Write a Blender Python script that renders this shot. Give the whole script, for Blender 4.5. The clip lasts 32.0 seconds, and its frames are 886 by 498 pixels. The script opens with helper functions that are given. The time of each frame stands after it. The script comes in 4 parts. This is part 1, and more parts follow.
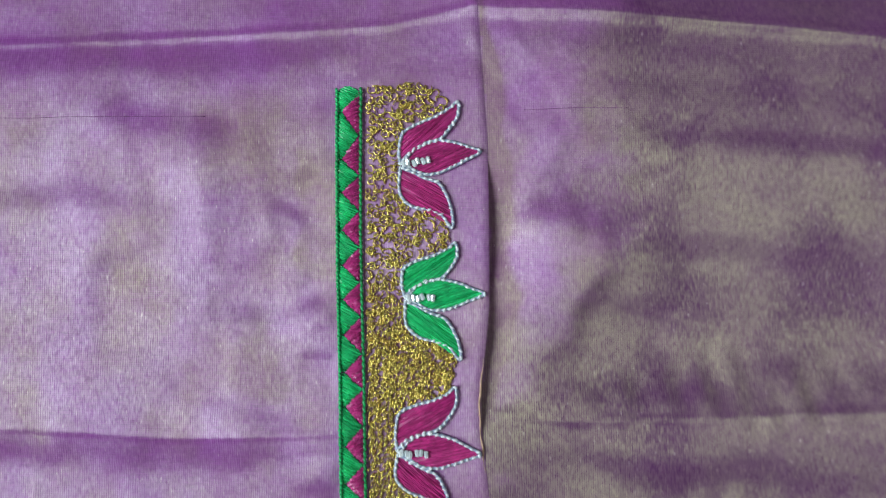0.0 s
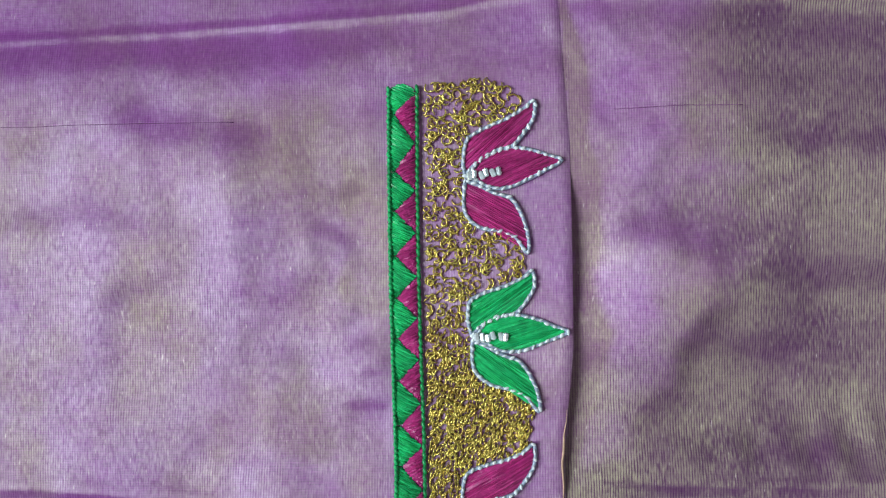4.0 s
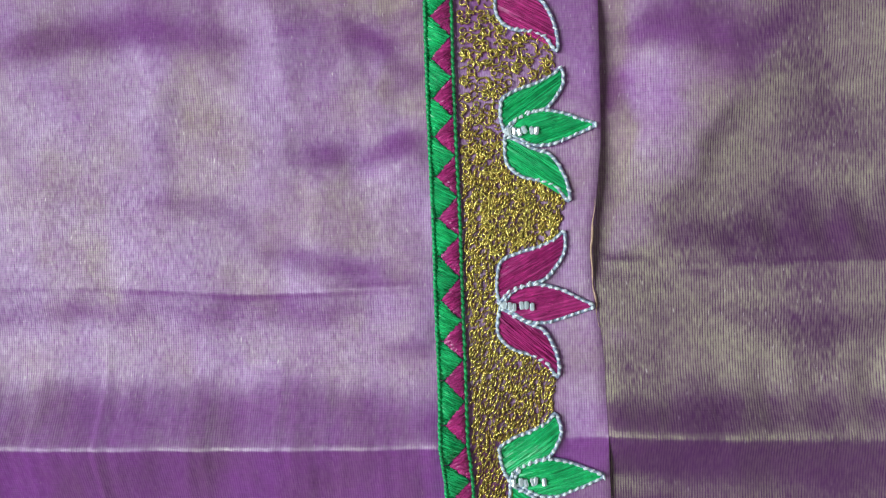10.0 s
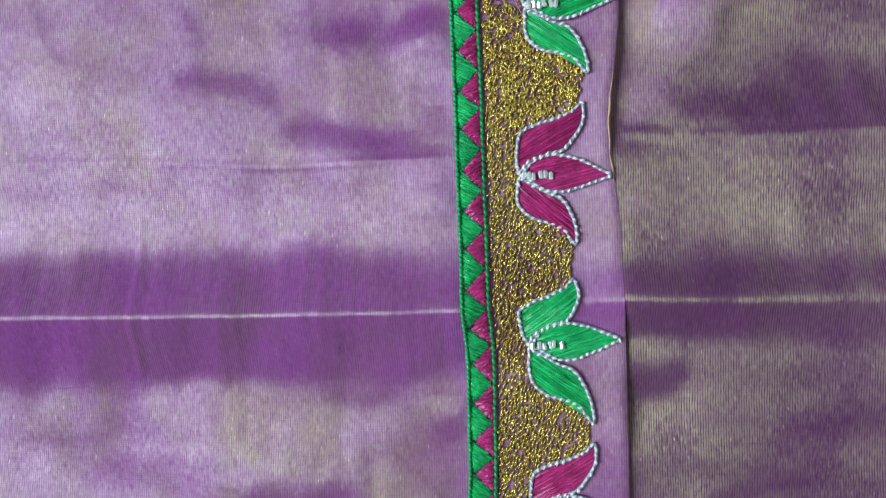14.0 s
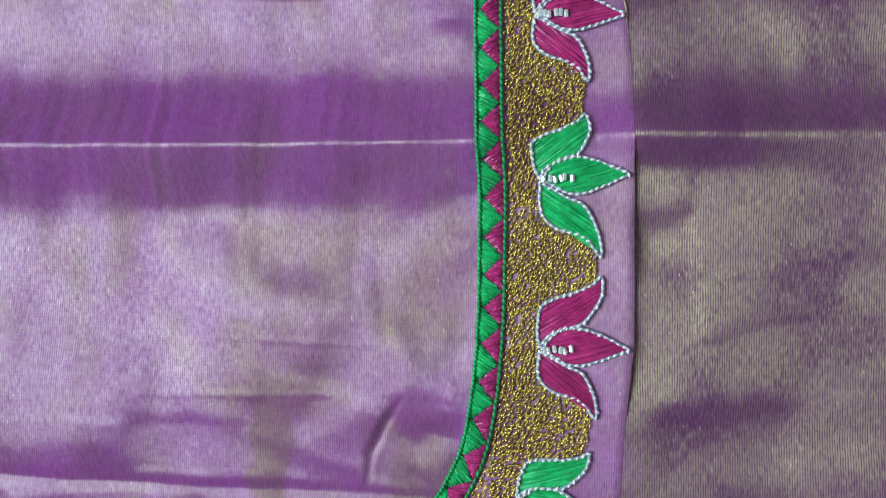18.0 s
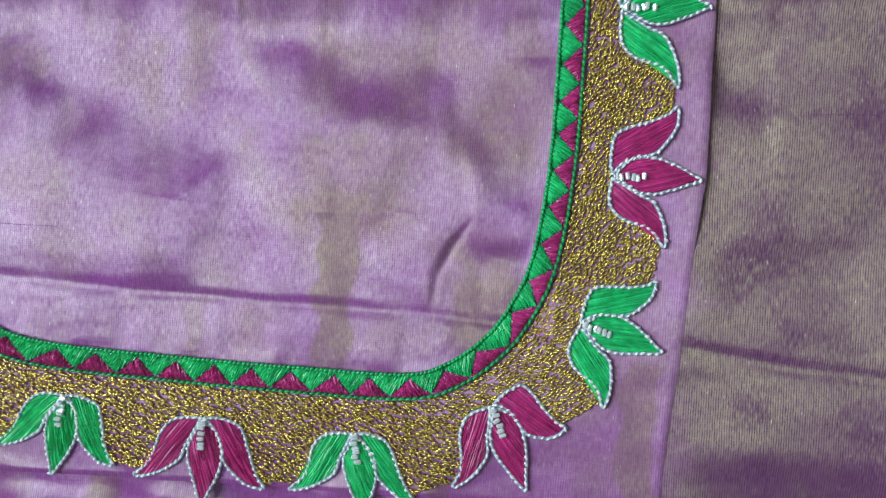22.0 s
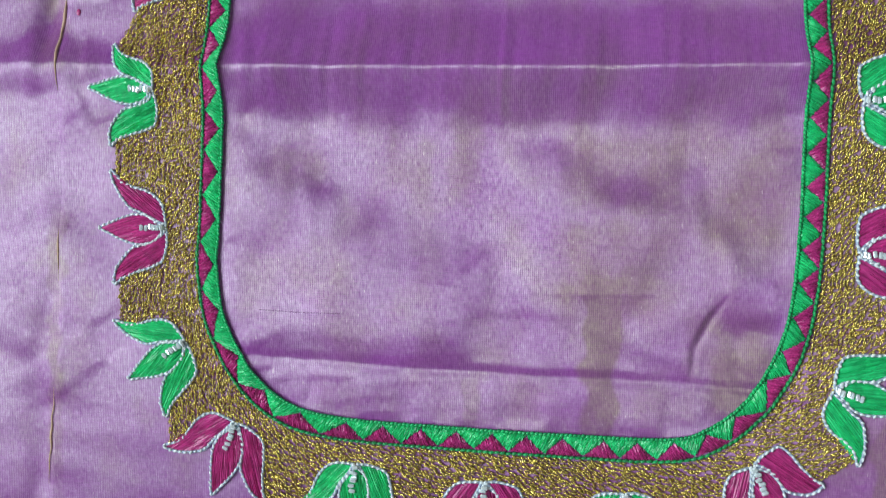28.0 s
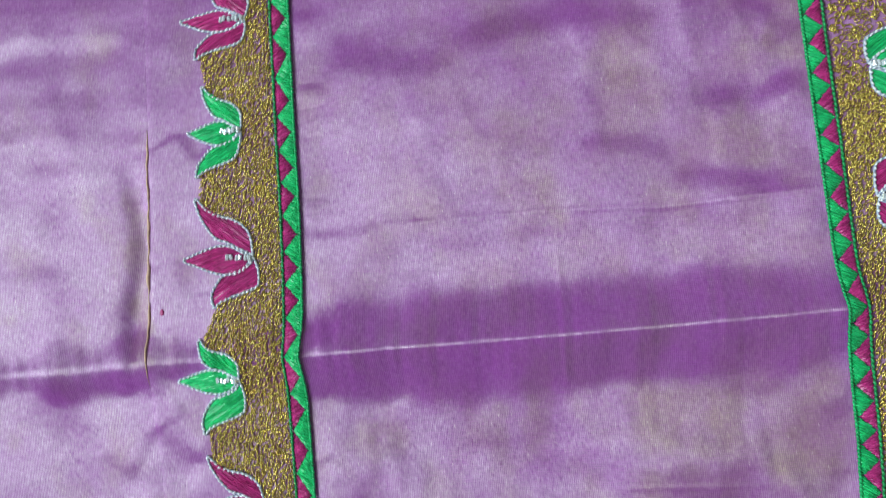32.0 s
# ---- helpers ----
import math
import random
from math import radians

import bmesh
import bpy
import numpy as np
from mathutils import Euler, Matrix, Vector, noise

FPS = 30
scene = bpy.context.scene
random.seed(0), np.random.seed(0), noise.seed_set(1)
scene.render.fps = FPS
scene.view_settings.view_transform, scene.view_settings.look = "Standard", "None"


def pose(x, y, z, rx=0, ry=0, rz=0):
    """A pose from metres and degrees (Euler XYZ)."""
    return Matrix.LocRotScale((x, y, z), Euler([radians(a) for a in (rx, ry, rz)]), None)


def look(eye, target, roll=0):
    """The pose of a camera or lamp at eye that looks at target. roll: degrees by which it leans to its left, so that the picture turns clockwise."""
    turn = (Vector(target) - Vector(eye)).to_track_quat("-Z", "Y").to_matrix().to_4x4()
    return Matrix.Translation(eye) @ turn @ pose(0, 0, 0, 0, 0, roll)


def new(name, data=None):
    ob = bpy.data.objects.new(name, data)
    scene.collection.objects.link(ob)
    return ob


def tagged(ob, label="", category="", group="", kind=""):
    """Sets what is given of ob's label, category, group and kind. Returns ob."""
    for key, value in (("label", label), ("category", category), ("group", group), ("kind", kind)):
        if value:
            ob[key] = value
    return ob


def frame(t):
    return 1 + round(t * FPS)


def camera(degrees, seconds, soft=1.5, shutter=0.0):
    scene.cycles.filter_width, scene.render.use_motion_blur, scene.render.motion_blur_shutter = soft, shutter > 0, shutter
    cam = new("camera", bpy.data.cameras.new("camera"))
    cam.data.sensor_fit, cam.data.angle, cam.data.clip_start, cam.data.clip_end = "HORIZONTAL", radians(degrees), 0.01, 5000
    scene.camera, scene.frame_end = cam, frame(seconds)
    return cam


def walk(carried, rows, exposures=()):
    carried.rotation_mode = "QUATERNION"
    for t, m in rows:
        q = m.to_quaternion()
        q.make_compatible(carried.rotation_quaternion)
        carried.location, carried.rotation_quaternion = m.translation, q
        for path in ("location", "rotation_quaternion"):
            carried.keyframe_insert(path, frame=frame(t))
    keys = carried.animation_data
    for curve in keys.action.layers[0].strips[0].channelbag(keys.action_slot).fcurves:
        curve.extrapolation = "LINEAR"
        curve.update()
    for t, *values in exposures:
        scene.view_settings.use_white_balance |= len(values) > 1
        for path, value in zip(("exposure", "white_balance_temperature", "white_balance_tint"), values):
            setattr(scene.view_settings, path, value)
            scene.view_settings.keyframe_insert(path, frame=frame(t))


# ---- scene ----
from mathutils import kdtree

cam = camera(60.0, 32.0, soft=1.2, shutter=0.5)
PATH = [
    (0, 0.10298, 0.07161, 0.18383, 1.754, 1.160, -0.363),
    (0.5, 0.09895, 0.07472, 0.17076, 1.970, 1.792, -0.368),
    (1, 0.09799, 0.07356, 0.16944, 2.042, 2.314, -0.314),
    (1.5, 0.09592, 0.07601, 0.16893, 2.133, 2.766, -0.359),
    (2, 0.09669, 0.07963, 0.15889, 2.109, 2.947, -0.417),
    (2.5, 0.09460, 0.08135, 0.15222, 1.972, 3.171, -0.456),
    (4.5, 0.09394, 0.07950, 0.15532, 0.541, 3.822, -0.800),
    (5, 0.09288, 0.07564, 0.15713, 0.171, 4.112, -0.628),
    (5.5, 0.09229, 0.07176, 0.15908, -0.103, 4.314, -0.514),
    (6, 0.09328, 0.07178, 0.16029, -0.226, 4.476, -0.605),
    (6.5, 0.09406, 0.06944, 0.16061, -0.539, 4.652, -0.717),
    (7, 0.09228, 0.06616, 0.16259, -0.895, 4.818, -0.702),
    (7.5, 0.09219, 0.06396, 0.16306, -1.002, 4.882, -1.011),
    (8, 0.09170, 0.05732, 0.16295, -1.007, 4.912, -0.957),
    (8.5, 0.09124, 0.05466, 0.16301, -0.993, 5.016, -1.080),
    (9, 0.09052, 0.05047, 0.16332, -0.919, 5.110, -1.128),
    (9.5, 0.09070, 0.04615, 0.16289, -0.846, 5.030, -1.324),
    (10, 0.09119, 0.04327, 0.16354, -0.824, 5.135, -1.474),
    (10.5, 0.09035, 0.03885, 0.16524, -0.899, 5.259, -1.442),
    (11, 0.08949, 0.03678, 0.16647, -0.916, 5.364, -1.303),
    (11.5, 0.09031, 0.03602, 0.16694, -1.064, 5.561, -1.469),
    (12, 0.09047, 0.03369, 0.16702, -1.259, 5.612, -1.469),
    (12.5, 0.08850, 0.03164, 0.16898, -1.476, 5.806, -1.405),
    (13, 0.08838, 0.02859, 0.16991, -1.813, 5.995, -1.434),
    (13.5, 0.09033, 0.02489, 0.16786, -2.096, 5.801, -1.399),
    (14, 0.08859, 0.01936, 0.16977, -2.191, 5.866, -1.490),
    (14.5, 0.08910, 0.01277, 0.17165, -2.133, 6.285, -1.273),
    (16.5, 0.09071, -0.00236, 0.17201, -2.937, 6.480, -0.405),
    (17, 0.08885, -0.01007, 0.17241, -2.713, 6.128, -0.150),
    (17.5, 0.08673, -0.01509, 0.17477, -1.758, 5.860, 0.023),
    (18, 0.08394, -0.02292, 0.17508, -0.366, 5.336, 0.329),
    (18.5, 0.08029, -0.03115, 0.17662, 0.586, 4.528, 0.815),
    (19, 0.07964, -0.03698, 0.17623, 0.889, 4.069, 0.844),
    (19.5, 0.07968, -0.04284, 0.17557, 0.915, 3.815, 1.681),
    (20, 0.08104, -0.04418, 0.17439, 1.017, 3.900, 1.885),
    (20.5, 0.07666, -0.05248, 0.17645, 0.879, 4.340, 2.685),
    (21, 0.07337, -0.06055, 0.17600, 0.756, 4.697, 3.304),
    (21.5, 0.07197, -0.06309, 0.17589, 0.718, 4.767, 3.548),
    (22, 0.06744, -0.06641, 0.17781, 0.591, 4.903, 3.688),
    (22.5, 0.06309, -0.06988, 0.18035, 0.317, 5.116, 4.062),
    (23, 0.06119, -0.07316, 0.17898, 0.040, 5.288, 4.103),
    (23.5, 0.05403, -0.07424, 0.18307, -0.165, 5.603, 3.950),
    (24, 0.04664, -0.07602, 0.18651, -0.170, 5.977, 3.816),
    (24.5, 0.04177, -0.07404, 0.18715, 0.263, 5.942, 3.640),
    (25, 0.03422, -0.07241, 0.19083, 0.488, 6.184, 3.169),
    (25.5, 0.03095, -0.07088, 0.19205, 0.415, 6.247, 2.821),
    (27.5, 0.01336, -0.05144, 0.20002, -0.506, 6.907, 1.585),
    (28, 0.01058, -0.04656, 0.20306, -0.193, 7.139, 1.493),
    (28.5, 0.00827, -0.03962, 0.20385, 0.334, 6.994, 0.843),
    (29, 0.00608, -0.03530, 0.20350, 0.686, 6.805, 0.704),
    (29.5, 0.00526, -0.02740, 0.20492, 0.974, 6.746, 0.199),
    (30, -0.00185, -0.01963, 0.21103, 1.385, 7.098, -0.162),
    (30.5, -0.00656, -0.01047, 0.21547, 1.937, 7.371, -0.480),
    (31, -0.00504, 0.00003, 0.21787, 2.310, 7.429, -1.182),
    (31.5, -0.00496, 0.00699, 0.22108, 2.120, 7.565, -2.207),
    (32, -0.00396, 0.01757, 0.22261, 1.707, 7.424, -5.527),
]
walk(cam, [(t, pose(x, y, z, rx, ry, rz)) for t, x, y, z, rx, ry, rz in PATH])

# ---- light ----
world = bpy.data.worlds.new("sky")
scene.world = world
world.use_nodes = True
wn, wl = world.node_tree.nodes, world.node_tree.links
sky = wn.new("ShaderNodeTexSky")
sky.sky_type = "NISHITA"
sky.sun_disc = False
sky.sun_elevation, sky.sun_rotation = radians(40), radians(-90)
wn["Background"].inputs["Strength"].default_value = 0.1
wl.new(sky.outputs[0], wn["Background"].inputs["Color"])

ROOM_W, ROOM_E, ROOM_S, ROOM_N, ROOM_H = -0.85, 1.6, -1.5, 1.5, 2.5
WIN_Y0, WIN_Y1, WIN_Z0, WIN_Z1 = -0.43, 0.43, 0.46, 1.5
lamp = bpy.data.lights.new("window_light", "AREA")
lamp.shape, lamp.size, lamp.size_y = "RECTANGLE", WIN_Y1 - WIN_Y0, WIN_Z1 - WIN_Z0
lamp.energy, lamp.color = 31.5, (0.84, 0.93, 1.0)
new("window_light", lamp).matrix_world = look((ROOM_W - 0.06, 0, (WIN_Z0 + WIN_Z1) / 2), (0, 0, 0.9))
scene.view_settings.exposure = 0.0


# ---- materials ----
class Nodes:
    def __init__(self, name):
        self.mat = bpy.data.materials.new(name)
        self.mat.use_nodes = True
        self.tree = self.mat.node_tree
        self.bsdf = self.tree.nodes["Principled BSDF"]
        self.out = self.tree.nodes["Material Output"]

    def add(self, kind, **values):
        node = self.tree.nodes.new(kind)
        for key, value in values.items():
            node.inputs[key].default_value = value
        return node

    def link(self, a, b):
        self.tree.links.new(a, b)

    def coords(self, scale, rot=0.0):
        c = self.add("ShaderNodeTexCoord")
        m = self.add("ShaderNodeMapping")
        m.inputs["Scale"].default_value = scale
        m.inputs["Rotation"].default_value = (0, 0, rot)
        self.link(c.outputs["Object"], m.inputs["Vector"])
        return m.outputs[0]

    def noise(self, scale, size, detail=3.0, rough=0.55, rot=0.0):
        n = self.add("ShaderNodeTexNoise", Scale=size, Detail=detail, Roughness=rough)
        self.link(self.coords(scale, rot), n.inputs["Vector"])
        return n.outputs["Fac"]

    def ramp(self, fac, stops):
        r = self.add("ShaderNodeValToRGB")
        els = r.color_ramp.elements
        while len(els) < len(stops):
            els.new(0.5)
        for e, (p, c) in zip(els, stops):
            e.position, e.color = p, (*c, 1) if len(c) == 3 else c
        self.link(fac, r.inputs[0])
        return r.outputs[0]

    def mix(self, fac, a, b, mode="MIX"):
        m = self.tree.nodes.new("ShaderNodeMix")
        m.data_type, m.blend_type = "RGBA", mode
        for sock, v in ((m.inputs[0], fac), (m.inputs[6], a), (m.inputs[7], b)):
            if isinstance(v, (int, float)):
                sock.default_value = v
            elif isinstance(v, tuple):
                sock.default_value = (*v, 1)
            else:
                self.link(v, sock)
        return m.outputs[2]

    def math(self, op, a, b=0.0):
        m = self.tree.nodes.new("ShaderNodeMath")
        m.operation = op
        for sock, v in ((m.inputs[0], a), (m.inputs[1], b)):
            if isinstance(v, (int, float)):
                sock.default_value = v
            else:
                self.link(v, sock)
        return m.outputs[0]

    def bump(self, height, dist, strength=1.0):
        b = self.add("ShaderNodeBump", Strength=strength, Distance=dist)
        self.link(height, b.inputs["Height"])
        return b.outputs[0]


def silk(name, warp, weft, share, side=None, ribbed=0.5):
    """Shot silk: dull dyed threads one way, shiny metallic ones along y. weft: its pink and its olive threads; side:
    darker olive dyes that paint in the light's falloff to the right.
    """
    n = Nodes(name)
    t = n.tree

    def ribs(scale, axis, bend):
        r = t.nodes.new("ShaderNodeTexWave")
        r.bands_direction = axis
        for key, value in (("Scale", scale), ("Distortion", bend), ("Detail", 2.0), ("Detail Scale", 0.35)):
            r.inputs[key].default_value = value
        n.link(n.coords((1, 1, 1)), r.inputs["Vector"])
        return r.outputs["Fac"]

    def grey(fac, a, b, lo=0.0, hi=1.0):
        return n.ramp(fac, [(a, (lo, lo, lo)), (b, (hi, hi, hi))])

    def times(colour, k):
        return tuple(min(1, c * k) for c in colour)

    # thread by thread variation, both ways of the weave
    dash = n.noise((3300, 420, 1), 1.0, 1.0)
    fade = grey(n.noise((50, 40, 1), 1.0, 4.0), 0.36, 0.62, 0.1)
    along = n.math("ADD", n.math("MULTIPLY", n.math("MULTIPLY", ribs(590, "X", 2.2), fade), ribbed), n.math("MULTIPLY", dash, 0.8))
    across = n.math("ADD", n.math("MULTIPLY", ribs(640, "Y", 3.0), 0.14), n.math("MULTIPLY", n.noise((300, 3000, 1), 1.0, 1.0), 0.6))
    # pale dashes that paint sparkles into the metallic thread colour
    glint = grey(n.noise((1900, 430, 1), 1.0, 1.0), 0.68, 0.85)
    slub = grey(n.noise((8, 260, 1), 1.0, 3.0), 0.6, 0.75, 0.0, 0.25)
    patch = n.noise((60, 75, 60), 1.0, 4.0, 0.62)
    blotch = n.noise((35, 60, 35), 1.0, 2.0, 0.5)
    split = n.add("ShaderNodeSeparateXYZ")
    n.link(n.coords((1, 1, 1)), split.inputs[0])
    # the metallic threads turn from pink to olive in long patches
    shade_streak = n.add("ShaderNodeAttribute")
    shade_streak.attribute_name = "shade_streak"
    # the x term paints the dimmer side away from the window into the colour
    turn = n.math("ADD", n.noise((62, 44, 1), 1.0, 4.0, 0.6), n.math("MULTIPLY", split.outputs[0], 0.7))
    # the attribute adds painted olive shade on fold sides and beside the edge
    turn = n.math("ADD", turn, n.math("MULTIPLY", shade_streak.outputs["Fac"], 0.55))
    turn = grey(turn, 0.42, 0.86)
    dye = n.mix(grey(across, 0.25, 0.7), times(warp, 0.78), times(warp, 1.2))
    dye = n.mix(slub, dye, times(warp, 0.6))
    dye = n.mix(n.math("MULTIPLY", turn, 0.45), dye, (0.25, 0.14, 0.16))
    zari = n.mix(turn, weft[0], weft[1])
    zari = n.mix(grey(along, 0.2, 0.8), n.mix(1.0, zari, (0.36, 0.36, 0.36), "MULTIPLY"), n.mix(1.0, zari, (1.2, 1.2, 1.2), "MULTIPLY"))
    rib = 0.0
    # olive side dyes put the light falloff right of the panel into the colour
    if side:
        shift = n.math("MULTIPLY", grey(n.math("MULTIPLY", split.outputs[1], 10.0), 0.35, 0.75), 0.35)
        edge_noise = n.math("MULTIPLY", n.math("SUBTRACT", n.math("ADD", n.math("MULTIPLY", patch, 0.5), n.math("MULTIPLY", blotch, 0.5)), 0.42), 0.5)
        over = grey(n.math("MULTIPLY", n.math("ADD", n.math("SUBTRACT", n.math("MULTIPLY", split.outputs[0], 10.0), shift), edge_noise), 0.5), 0.47, 0.58)
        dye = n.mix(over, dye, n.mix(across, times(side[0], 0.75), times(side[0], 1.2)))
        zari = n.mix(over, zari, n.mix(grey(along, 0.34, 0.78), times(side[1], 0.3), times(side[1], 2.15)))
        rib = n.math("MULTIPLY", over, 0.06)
    mottle = grey(n.noise((900, 500, 1), 1.0, 3.0, 0.7), 0.3, 0.7, 0.66, 1.24)
    zari = n.mix(1.0, zari, mottle, "MULTIPLY")
    zari = n.mix(glint, zari, (0.78, 0.7, 0.66))
    diffuse = n.add("ShaderNodeBsdfDiffuse", Roughness=0.6)
    n.link(dye, diffuse.inputs["Color"])
    gloss = t.nodes.new("ShaderNodeBsdfAnisotropic")
    gloss.inputs["Roughness"].default_value = ROUGH
    gloss.inputs["Anisotropy"].default_value = ANISO
    tan = t.nodes.new("ShaderNodeTangent")
    tan.direction_type, tan.uv_map = "UV_MAP", "UVMap"
    n.link(tan.outputs[0], gloss.inputs["Tangent"])
    n.link(zari, gloss.inputs["Color"])
    h = n.math("ADD", along, n.math("MULTIPLY", across, 0.5))
    h = n.math("ADD", n.math("MULTIPLY", h, n.math("ADD", rib, 0.03)), n.math("ADD", n.math("MULTIPLY", patch, 0.27), n.math("ADD", n.math("MULTIPLY", blotch, 0.12), n.math("MULTIPLY", n.noise((420, 700, 1), 1.0, 3.0, 0.7), 0.085))))
    bump = n.bump(h, 0.00055, 0.9)
    n.link(bump, gloss.inputs["Normal"])
    n.link(bump, diffuse.inputs["Normal"])
    mixer = t.nodes.new("ShaderNodeMixShader")
    amount = n.math("ADD", n.math("MULTIPLY", n.math("SUBTRACT", patch, 0.5), 0.35), share)
    n.link(n.math("ADD", amount, n.math("MULTIPLY", glint, 0.2)), mixer.inputs[0])
    n.link(diffuse.outputs[0], mixer.inputs[1])
    n.link(gloss.outputs[0], mixer.inputs[2])
    n.link(mixer.outputs[0], n.out.inputs["Surface"])
    return n.mat


ROUGH, ANISO = 0.515, -0.57
MAUVE, PALE_ZARI = (0.455, 0.102, 0.535), ((0.478, 0.456, 0.467), (0.345, 0.362, 0.195))
SILK = silk("shot_silk", MAUVE, PALE_ZARI, 0.42)
# the same silk, its right side darkened in the dye for dimmer light
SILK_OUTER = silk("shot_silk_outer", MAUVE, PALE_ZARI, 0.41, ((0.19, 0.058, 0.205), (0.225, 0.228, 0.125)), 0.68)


def thread(name, colour, gloss=0.36, spread=0.3, metal=0.0, sheen=0.04):
    n = Nodes(name)
    info = n.add("ShaderNodeObjectInfo")
    geo = n.add("ShaderNodeNewGeometry")
    grain = n.noise((1500, 1500, 1500), 1.0, 2.0)
    dark, light = tuple(c * (1 - spread) for c in colour), tuple(min(1, c * (1 + spread)) for c in colour)
    strand = n.add("ShaderNodeAttribute")
    strand.attribute_name = "strand"
    col = n.mix(n.math("ADD", n.math("MULTIPLY", geo.outputs["Random Per Island"], 0.6), n.math("MULTIPLY", info.outputs["Random"], 0.4)), dark, light)
    col = n.mix(strand.outputs["Fac"], n.mix(1.0, col, (0.95, 0.95, 0.95), "MULTIPLY"), tuple(min(1, c * 1.4 + 0.02) for c in colour))
    col = n.mix(n.ramp(grain, [(0.4, (0, 0, 0)), (0.7, (0.35, 0.35, 0.35))]), col, dark)
    worn = n.ramp(n.noise((420, 420, 420), 1.0, 3.0, 0.6), [(0.3, (0.68, 0.68, 0.68)), (0.7, (1.18, 1.18, 1.18))])
    col = n.mix(1.0, col, worn, "MULTIPLY")
    n.link(col, n.bsdf.inputs["Base Color"])
    n.bsdf.inputs["Specular IOR Level"].default_value = 0.5
    n.bsdf.inputs["Roughness"].default_value = gloss
    n.bsdf.inputs["Metallic"].default_value = metal
    n.bsdf.inputs["Sheen Weight"].default_value = sheen
    n.link(n.bump(grain, 0.00008, 0.5), n.bsdf.inputs["Normal"])
    return n.mat


GREEN = thread("green_floss", (0.006, 0.48, 0.145))
GREEN_DARK = thread("dark_green_cord", (0.004, 0.3, 0.08))
MAGENTA = thread("magenta_floss", (0.40, 0.022, 0.17))
ZARI = thread("gold_zari", (0.98, 0.66, 0.16), 0.27, 0.45, 0.7, 0.0)
SILVER = thread("silver_thread", (0.36, 0.45, 0.58), 0.5, 0.2, 0.1)
BEAD = thread("white_bead", (0.82, 0.95, 1.0), 0.2, 0.12, 0.0, 0.0)
CUT_BEAD = thread("cut_bead", (0.80, 0.93, 0.98), 0.12, 0.1, 0.35, 0.0)
ORANGE = thread("orange_tacking", (0.55, 0.37, 0.25), 0.6, 0.3)


def plain(name, colour, rough, scale=30.0):
    n = Nodes(name)
    f = n.noise((1, 1, 1), scale, 5.0)
    n.link(n.mix(f, tuple(c * 0.88 for c in colour), tuple(min(1, c * 1.08) for c in colour)), n.bsdf.inputs["Base Color"])
    n.bsdf.inputs["Roughness"].default_value = rough
    n.link(n.bump(f, 0.001, 0.3), n.bsdf.inputs["Normal"])
    return n.mat


PLASTER = plain("wall_paint", (0.55, 0.53, 0.50), 0.8)
FLOOR = plain("floor_cement", (0.25, 0.23, 0.22), 0.6)
FRAME = plain("window_paint", (0.6, 0.6, 0.58), 0.5)


# ---- mesh helpers ----
def mesh_of(name, verts, faces, material, smooth=True):
    me = bpy.data.meshes.new(name)
    me.from_pydata([tuple(v) for v in verts], [], faces)
    me.materials.append(material)
    if smooth:
        me.polygons.foreach_set("use_smooth", [True] * len(me.polygons))
    me.update()
    return me


def strands(me, seed, steps=6):
    """Marks each strand of a satin mesh with a shade of its own."""
    vals = np.repeat(np.random.RandomState(seed).uniform(0, 1, len(me.vertices) // steps + 1) ** 2, steps)[: len(me.vertices)]
    me.attributes.new("strand", "FLOAT", "POINT").data.foreach_set("value", vals.astype(np.float32))
    return me


def part_mesh(name, me, parent, m=None, label=""):
    ob = new(name, me)
    ob.parent = parent
    if m is not None:
        ob.matrix_basis = m
    if label:
        tagged(ob, label)
    return ob


def box(name, lo, hi, material, label, category):
    bm = bmesh.new()
    bmesh.ops.create_cube(bm, size=1)
    for v in bm.verts:
        v.co = Vector([lo[i] + (v.co[i] + 0.5) * (hi[i] - lo[i]) for i in range(3)])
    me = bpy.data.meshes.new(name)
    bm.to_mesh(me)
    bm.free()
    me.materials.append(material)
    return tagged(new(name, me), label, category, kind="structure")


# ---- room ----
Z0 = -0.014
box("floor", (ROOM_W - 0.1, ROOM_S - 0.1, Z0 - 0.1), (ROOM_E + 0.1, ROOM_N + 0.1, Z0), FLOOR, "plain grey floor under the spread silk", "floor")
box("ceiling", (ROOM_W - 0.1, ROOM_S - 0.1, ROOM_H), (ROOM_E + 0.1, ROOM_N + 0.1, ROOM_H + 0.1), PLASTER, "plain off-white plaster ceiling", "ceiling")
box("wall_east", (ROOM_E, ROOM_S, Z0), (ROOM_E + 0.1, ROOM_N, ROOM_H), PLASTER, "plain off-white plaster wall", "wall")
box("wall_north", (ROOM_W - 0.1, ROOM_N, Z0), (ROOM_E + 0.1, ROOM_N + 0.1, ROOM_H), PLASTER, "plain off-white plaster wall", "wall")
box("wall_south", (ROOM_W - 0.1, ROOM_S - 0.1, Z0), (ROOM_E + 0.1, ROOM_S, ROOM_H), PLASTER, "plain off-white plaster wall", "wall")


